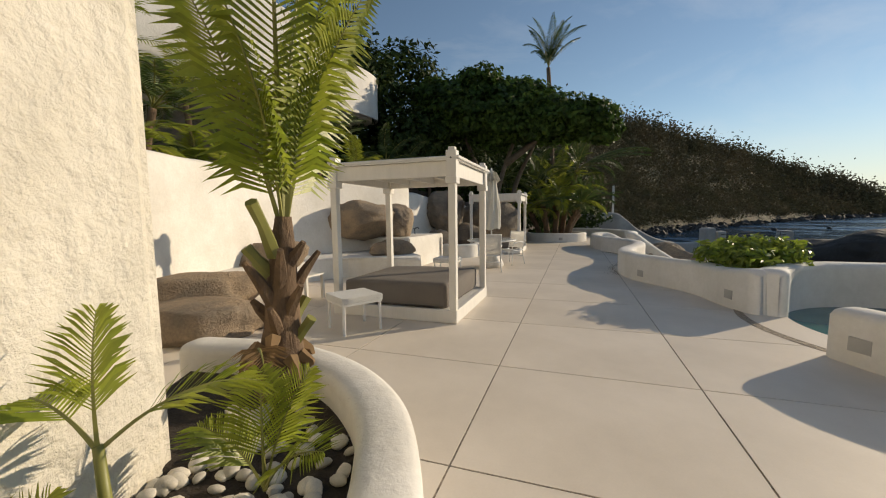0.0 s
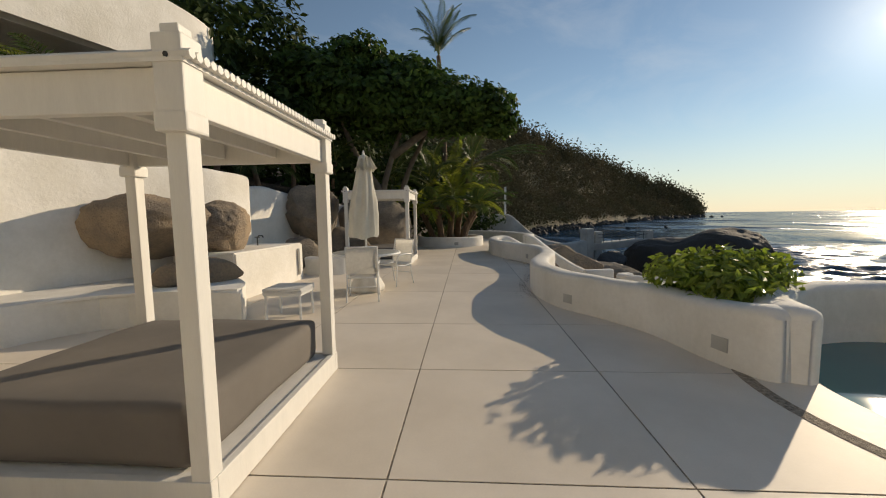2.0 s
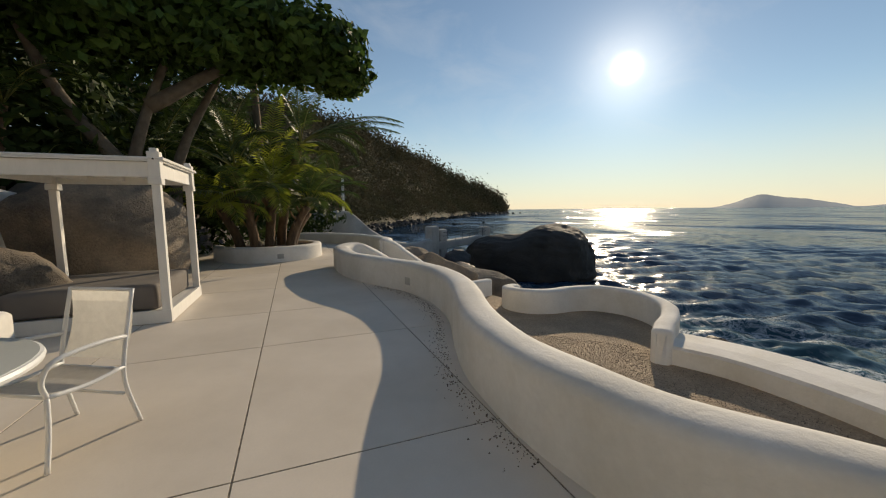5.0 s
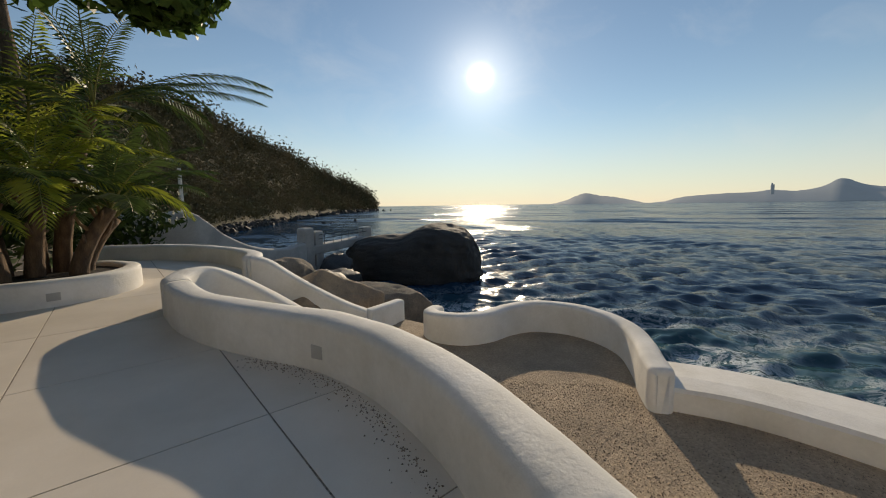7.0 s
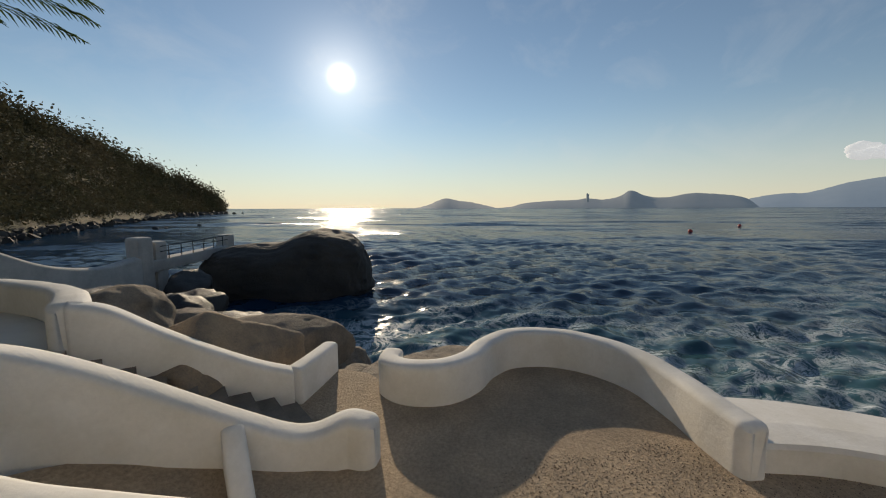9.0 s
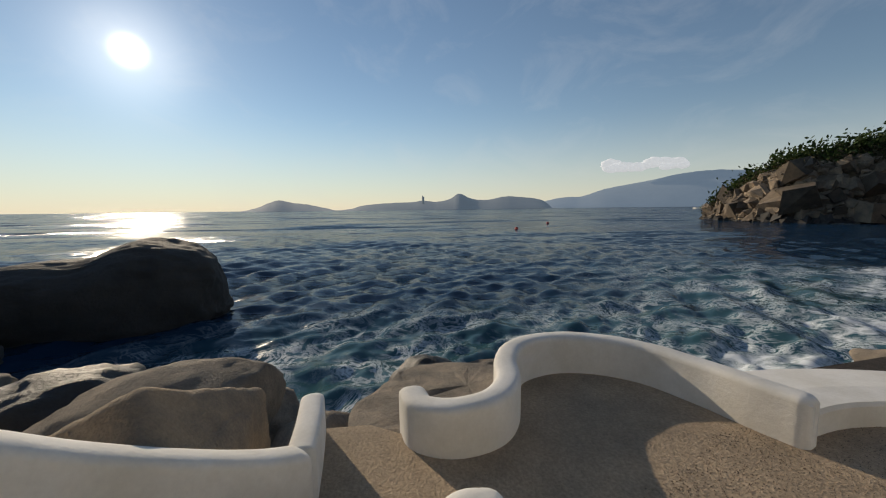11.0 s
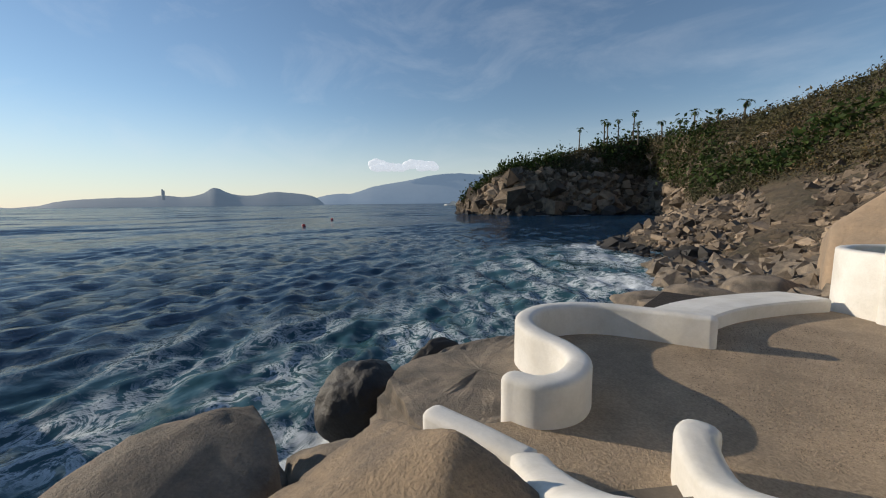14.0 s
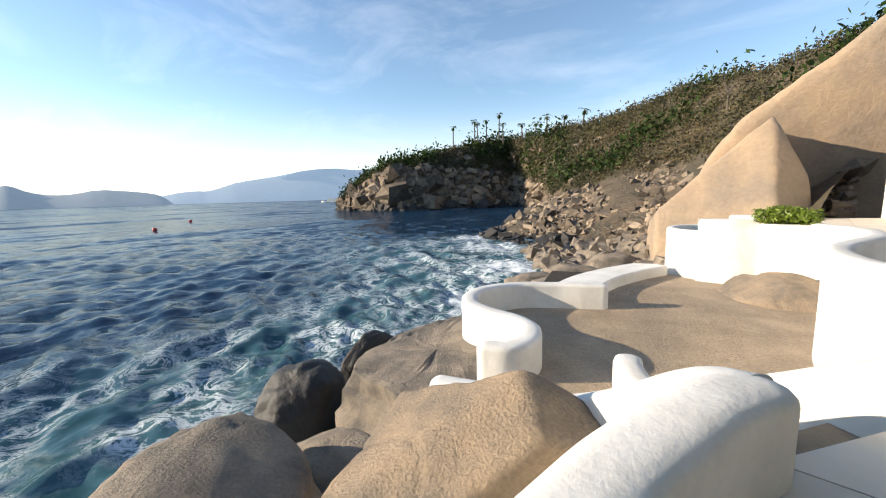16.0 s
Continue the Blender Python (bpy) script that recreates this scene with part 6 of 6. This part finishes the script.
back2 = [el(h, d, e, C2) for h, d, e in ((214, 140, 8), (204, 170, 7), (195, 190, 6), (188, 205, 5), (182, 215, 4), (178, 225, 3), (174, 235, 3), (168, 255, 3), (161, 250, 2), (155, 240, 1), (149, 235, 0), (143, 235, -1.4))]
BLUFF = mat("brown_rocky_earth", (0.17, 0.125, 0.08), 0.95, 0.5, 0.10, 1.2, 1.0, 0.8, tint=(0.075, 0.065, 0.038))
_, hp2 = strip_hill("backdrop_point", [shore2, mid2, ridge2, back2], BLUFF, "rocky brown point with dry scrub and palms", "hill", 1.4, 0.09, 9)
scatter("point_trees", hp2[5:11], 950, 1.0, LEAF_DARK, 15, "dark green trees on the point", "trees", 0.12, 16, 0.6, 1.1, grow=0.011, gate=(0.035, 0.0))
scatter("point_shrubs", hp2[5:11], 2600, 0.6, SCRUB, 16, "olive shrubs over the point", "scrub", 0.04, 10, 0.7, 0.9, grow=0.006, gate=(0.05, -0.05))
scatter("point_thicket", hp2[5:11], 3200, 0.5, SCRUB, 27, "low olive and brown thicket over the slope of the point", "scrub", 0.02, 9, 0.9, 0.9, grow=0.007)
scatter("point_scrub", hp2[5:11], 3600, 0.5, SCRUB_DRY, 14, "dry brown and yellow scrub over the point", "scrub", 0.06, 9, grow=0.005, gate=(-0.05, -0.1))
rs = np.random.RandomState(18)
a0, a1, a2 = spline(shore2, 20), spline(mid2, 20), spline(ridge2, 20)
spit, bluff, wet, high = [], [], [], []
for k in range(14000):
    j = rs.randint(0, len(a0))
    f = rs.uniform(-0.05, 1.05)
    p = a0[j] * (1 - f) + a1[j] * f
    d = math.hypot(p[0] - 8, p[1] - 19.5)
    near = d < 118
    if near and len(spit) < 4200:
        size = (0.30 + 0.9 * rs.rand() ** 3) * (0.42 + 0.011 * d) * (1.7 if rs.rand() < 0.05 else 1)
        q = (p[0], p[1], max(p[2], SEA_Z - 0.15) + rs.uniform(-0.15, 0.25), size)
        (wet if f < 0.13 and d > 30 else spit).append(q)
    elif not near and d > 150 and len(bluff) < 2000:
        size = (0.25 + 1.0 * rs.rand() ** 4) * 3.4 * (2.0 if rs.rand() < 0.06 else 1)
        q = (p[0], p[1], max(p[2], SEA_Z - 0.2) + rs.uniform(-0.4, 0.4), size)
        (wet if f < 0.10 else bluff).append(q)
for k in range(120):
    j = rs.randint(0, len(a1))
    f = rs.uniform(0.0, 0.7)
    p = a1[j] * (1 - f) + a2[j] * f
    d = math.hypot(p[0] - 8, p[1] - 19.5)
    high.append((p[0], p[1], p[2] + 0.3, rs.uniform(0.4, 1.0) * 0.018 * d))
rock_field("point_rocks", spit, ROCK_FAR, 19, "tumbled tan granite blocks of the spit", "rocks")
rock_field("bluff_rocks", bluff, ROCK_FAR, 22, "broken brown rock faces of the bluff", "rocks")
rock_field("hillside_rocks", high, ROCK_FAR, 23, "pale rocks showing through the scrub", "rocks")
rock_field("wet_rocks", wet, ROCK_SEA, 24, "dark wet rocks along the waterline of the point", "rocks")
# nearer flat rocks towards the pool
pts = []
for k in range(1500):
    f = rs.rand()
    h, d = 166 + 26 * rs.rand(), 20 + 20 * f
    x, y, _ = polar(h, d, 0, C2)
    z = SEA_Z + 0.1 + 2.4 * max(0, (h - 174) / 18) + rs.uniform(-0.2, 0.25)
    if x > 12.0 + 6 * max(0, f - 0.2) or y > -1.0:
        continue
    pts.append((x, y, z, (0.35 + rs.rand() ** 2.5) * (0.8 + 0.4 * f)))
rock_field("near_rocks", pts, ROCK_GREY, 20, "grey-brown granite blocks beyond the pool", "rocks")
for x, y, z, r, t_ in ((12.6, -2.4, -3.9, (2.3, 1.3, 0.75), 25), (10.6, -3.6, -3.6, (2.2, 1.4, 0.9), 10), (8.6, -5.2, -3.2, (2.0, 1.5, 1.0), 40)):
    boulder("boulder", (x, y, z), r, ROCK_GREY, "long smooth olive-brown rock at the waterline", int(x * 3), 0.16, t_, sub=4, crack=0.6)
# damaged palms on the point: bare trunks with small ragged tops
rnd = random.Random(21)
for k, (h, d, e, tall) in enumerate(((157.3, 205, 9.8, 8.5), (160.5, 205, 10.6, 9.0), (160.9, 203, 10.3, 8.0), (162.2, 206, 10.6, 9.0), (164.0, 206, 11.3, 11.5), (164.6, 204, 10.0, 8.5), (167.3, 200, 9.9, 6.5), (169.2, 190, 9.9, 8.5), (170.7, 180, 10.7, 8.5), (173.0, 170, 10.6, 6.0), (175.4, 150, 11.1, 8.5))):
    x, y, z = el(h, d, e, C2)
    palm((x, y, z - tall - 1.5), tall + 1.5, 10, 2.3, "storm-worn palm with a bare trunk on the point", 130 + k, FROND_DARK, 0.26, (rnd.uniform(-0.6, 0.6), 0.2), (-55, 40), 0.9, 0.34, 8, 0, "worn palms", bark=BARK_GREY, droop=(80, 130))


def bare_tree(c, height, seed):
    """A leafless grey tree of forking limbs."""
    t = thing("tree", pose(*c), "bare grey storm-stripped tree on the point", "tree", "bare trees")
    r = random.Random(seed)
    bm = bmesh.new()
    tube(bm, [(0, 0, -1), (0.1, 0, height * 0.25), (0.0, 0.1, height * 0.5)], [height * 0.03, height * 0.024, height * 0.016], 6)
    part("trunk", bm, BARK_GREY, t)
    for k in range(7):
        a, z = r.uniform(0, 6.28), height * r.uniform(0.2, 0.5)
        e = Vector((math.cos(a) * 0.6, math.sin(a) * 0.6, 1.0)) * height * r.uniform(0.3, 0.5)
        bm = bmesh.new()
        m_ = Vector((0, 0, z)) + e * 0.5 + Vector((r.uniform(-1, 1), r.uniform(-1, 1), 0)) * height * 0.04
        tube(bm, [(0, 0, z), m_, Vector((0, 0, z)) + e], [height * 0.013, height * 0.009, height * 0.004], 5)
        tube(bm, [m_, m_ + Vector((r.uniform(-1, 1), r.uniform(-1, 1), 1.2)) * height * 0.14], [height * 0.007, height * 0.003], 5)
        part("limb", bm, BARK_GREY, t)


for k, (h, d, e, tall) in enumerate(((158.5, 196, 3.2, 9), (166.2, 205, 4.2, 9), (151.2, 190, 4.6, 6), (178, 95, 3.0, 5.5), (186, 100, 9.5, 6.0), (181, 112, 9.0, 5.0), (191.5, 70, 9.5, 5.0))):
    bare_tree(el(h, d, e, C2), tall, 300 + k)
# great boulders beyond the pool
split_rock((2.2, -7.0, 0.0), (((0.69, -0.2, 0.72), 2.86), ((-0.9, 0.1, 0.42), 3.45), ((-1, 0, 0), 2.75), ((-0.5, 0.8, 0.33), 3.18), ((0.35, 0.85, 0.4), 2.59), ((0, -1, 0.2), 3.0), ((1, 0, 0), 4.2), ((0, 0, -1), 4.0)), ROCK_SMOOTH, "huge pointed tan boulder rising behind the pool", 6, 0.03, sub=6, soft=42.0)
split_rock((-6.0, -14.0, 2.0), (((0.58, -0.2, 0.79), 6.6), ((0.86, -0.3, 0.44), 7.24), ((0.1, 0.95, -0.2), 4.6), ((-1, 0, 0), 12.0), ((0, -1, 0), 6.0), ((0, 0, -1), 6.0), ((0, 0, 1), 11.0), ((-0.3, 0.3, 0.9), 11.0)), ROCK_SMOOTH, "huge tan boulder leaning over the hillside", 9, 0.04, sub=6, soft=20.0)

# far islands and mountains, the haze over them put in as a blue glow
for nm, pts in (("backdrop_island", ((76.5, 0.02), (78.5, 0.5), (80, 1.15), (81.3, 1.5), (83, 1.15), (85, 0.9), (87.5, 0.35), (89, 0.05), (91, 0.25), (93, 0.75), (97, 1.05), (100, 1.15), (101.5, 1.35), (103.5, 1.15), (105.5, 1.55), (106.6, 2.25), (107.4, 2.2), (108.8, 1.55), (111, 1.35), (113.6, 1.8), (116, 1.7), (119, 1.2), (120.5, 0.05))),
                ("backdrop_mountain", ((117, 0.05), (119.5, 1.0), (122, 1.5), (124.5, 1.6), (127.3, 2.5), (130, 3.0), (133, 3.5), (136.5, 4.2), (140, 4.4), (144, 4.2), (150, 4.6), (158, 3.6), (166, 2.2)))):
    D = 2600 if nm.endswith("island") else 3600
    bm = bmesh.new()
    rows = [[], [], []]
    line = spline([(h, e) for h, e in pts], 8)
    for h, e in line:
        e = max(0, e) + 0.05 * noise.fractal(Vector((h * 1.7, 0, D)), 0.8, 2.1, 4)
        for r, (dd, f) in zip(rows, ((D, -0.003), (D * 1.06, 0.6), (D * 1.15, 1.0))):
            x, y, _ = polar(h, dd, 0)
            r.append(bm.verts.new((x, y, SEA_Z + dd * math.tan(radians(max(e, 0.02))) * f)))
    for a, b in zip(rows, rows[1:]):
        for k in range(len(a) - 1):
            bm.faces.new((a[k], a[k + 1], b[k + 1], b[k]))
    tagged(part(nm, bm, HAZE_GLOW if nm.endswith("island") else HAZE_GLOW_FAR, smooth=True), "hazy blue far hills across the bay", "hills", kind="structure")
# the tower shares the hills' glowing haze colour
x, y, z = polar(101.5, 2550, 0)
tw = thing("tower", pose(x, y, SEA_Z), "pale hazy tower block on the far island", "tower")
bm = bmesh.new()
box(bm, 0, 0, 62, 13, 13, 50)
box(bm, 3, 2, 90, 6, 6, 8)
part("shaft", bm, HAZE_GLOW, tw)
# a white ship near the point
x, y, z = polar(139.3, 900, 0, C2)
shp = thing("ship", pose(x, y, SEA_Z, 0, 0, 20), "small white ship far off by the point", "ship")
bm = bmesh.new()
poly_prism(bm, [(-18, -3), (14, -3), (21, 0), (14, 3), (-18, 3)], -1, 3.2)
part("hull", bm, WOOD, shp)
bm = bmesh.new()
box(bm, -4, 0, 5.2, 20, 5, 4)
box(bm, -2, 0, 8.2, 9, 4, 2.4)
part("deckhouse", bm, WOOD, shp)
# buoys
BUOY = mat("red_buoy", (0.6, 0.06, 0.04), 0.4, 0.05, 5.0, 50.0, 0.0)
for h, d in ((113.5, 110), (118.5, 150)):
    x, y, _ = polar(h, d, 0)
    bm = bmesh.new()
    bmesh.ops.create_uvsphere(bm, u_segments=12, v_segments=8, radius=0.5)
    b = part("buoy", bm, BUOY, smooth=True)
    b.location = (x, y, SEA_Z + 0.2)
    tagged(b, "round red buoy floating on the sea", "buoy", "buoys")
# old concrete wall and footbridge towards the great boulder
OLD = [(9.5, 33.0, -4, 1.3), (11.5, 31.5, -4, 1.35), (13.0, 30.6, -4, 1.45), (13.8, 30.6, -4, 1.0), (15.0, 30.8, -4.5, 0.1), (17.0, 31.3, -4.5, -0.75), (19.5, 32.0, -4.5, -1.15), (21.8, 32.6, -4.5, -1.0)]
tagged(wall_sweep("wall_old", OLD, 0.7, PLASTER_OLD_SHADE, n=6), "weathered grey-white wall sweeping down to the footbridge", "wall", kind="structure")
br = thing("footbridge", pose(0, 0, 0), "weathered white footbridge with iron rail to the boulder", "footbridge")
A, B = Vector((22.2, 32.7, 0)), Vector((29.6, 33.4, 0))
d = (B - A).normalized()
for p, w, h in ((A, 0.9, 0.05), (A + d * 1.1, 0.8, -0.25), (B, 0.9, -0.3)):
    bm = bmesh.new()
    box(bm, p.x, p.y, (h - 4.5) / 2, w, w, h + 4.5, 0.15)
    part("pier", bm, PLASTER_OLD_SHADE, br)
bm = bmesh.new()
box(bm, 0, 0, 0, (B - A).length, 0.9, 0.7, 0.1, pose((A.x + B.x) / 2, (A.y + B.y) / 2, -1.55, 0, -2, math.degrees(math.atan2(d.y, d.x))))
part("deck", bm, PLASTER_OLD_SHADE, br)
for z in (-0.55, -0.85):
    bm = bmesh.new()
    tube(bm, [(A.x + d.x, A.y + d.y - 0.4, z), (B.x, B.y - 0.4, z + 0.2)], 0.03, 6)
    part("rail", bm, DARKMETAL, br)
for k in range(6):
    p = A + d * (1.6 + k * 1.0)
    bm = bmesh.new()
    tube(bm, [(p.x, p.y - 0.4, -1.3), (p.x, p.y - 0.4, -0.5 + 0.03 * k)], 0.03, 6)
    part("rail_post", bm, DARKMETAL, br)
bm = bmesh.new()
tube(bm, [(13.2, 31.1, 0), (13.2, 31.1, 3.6)], 0.09, 8)
tagged(part("post", bm, WOOD), "tall white post by the old wall", "post")
# low cloud bank over the far hills, its sunlit white put in as glow
bm = bmesh.new()
rs = np.random.RandomState(5)
for k in range(120):
    f = rs.rand()
    h = 127.5 + 9 * f
    top = 0.35 + 0.8 * (0.5 + 0.5 * math.sin(f * 9.0 + 1))
    x, y, z = el(h, 4200, 5.0 + rs.rand() * top)
    r = 44 * rs.uniform(0.5, 1.25)
    bmesh.ops.create_icosphere(bm, subdivisions=2, radius=r, matrix=Matrix.Translation((x, y, z)) @ Matrix.Diagonal((1.3, 1.3, 0.7, 1)))
for v in bm.verts:
    v.co += Vector((0, 0, 5 * noise.fractal(v.co * 0.02, 0.8, 2, 3)))
tagged(part("backdrop_cloud", bm, CLOUD_GLOW, smooth=True), "small white cumulus bank above the far mountains", "cloud", kind="structure")
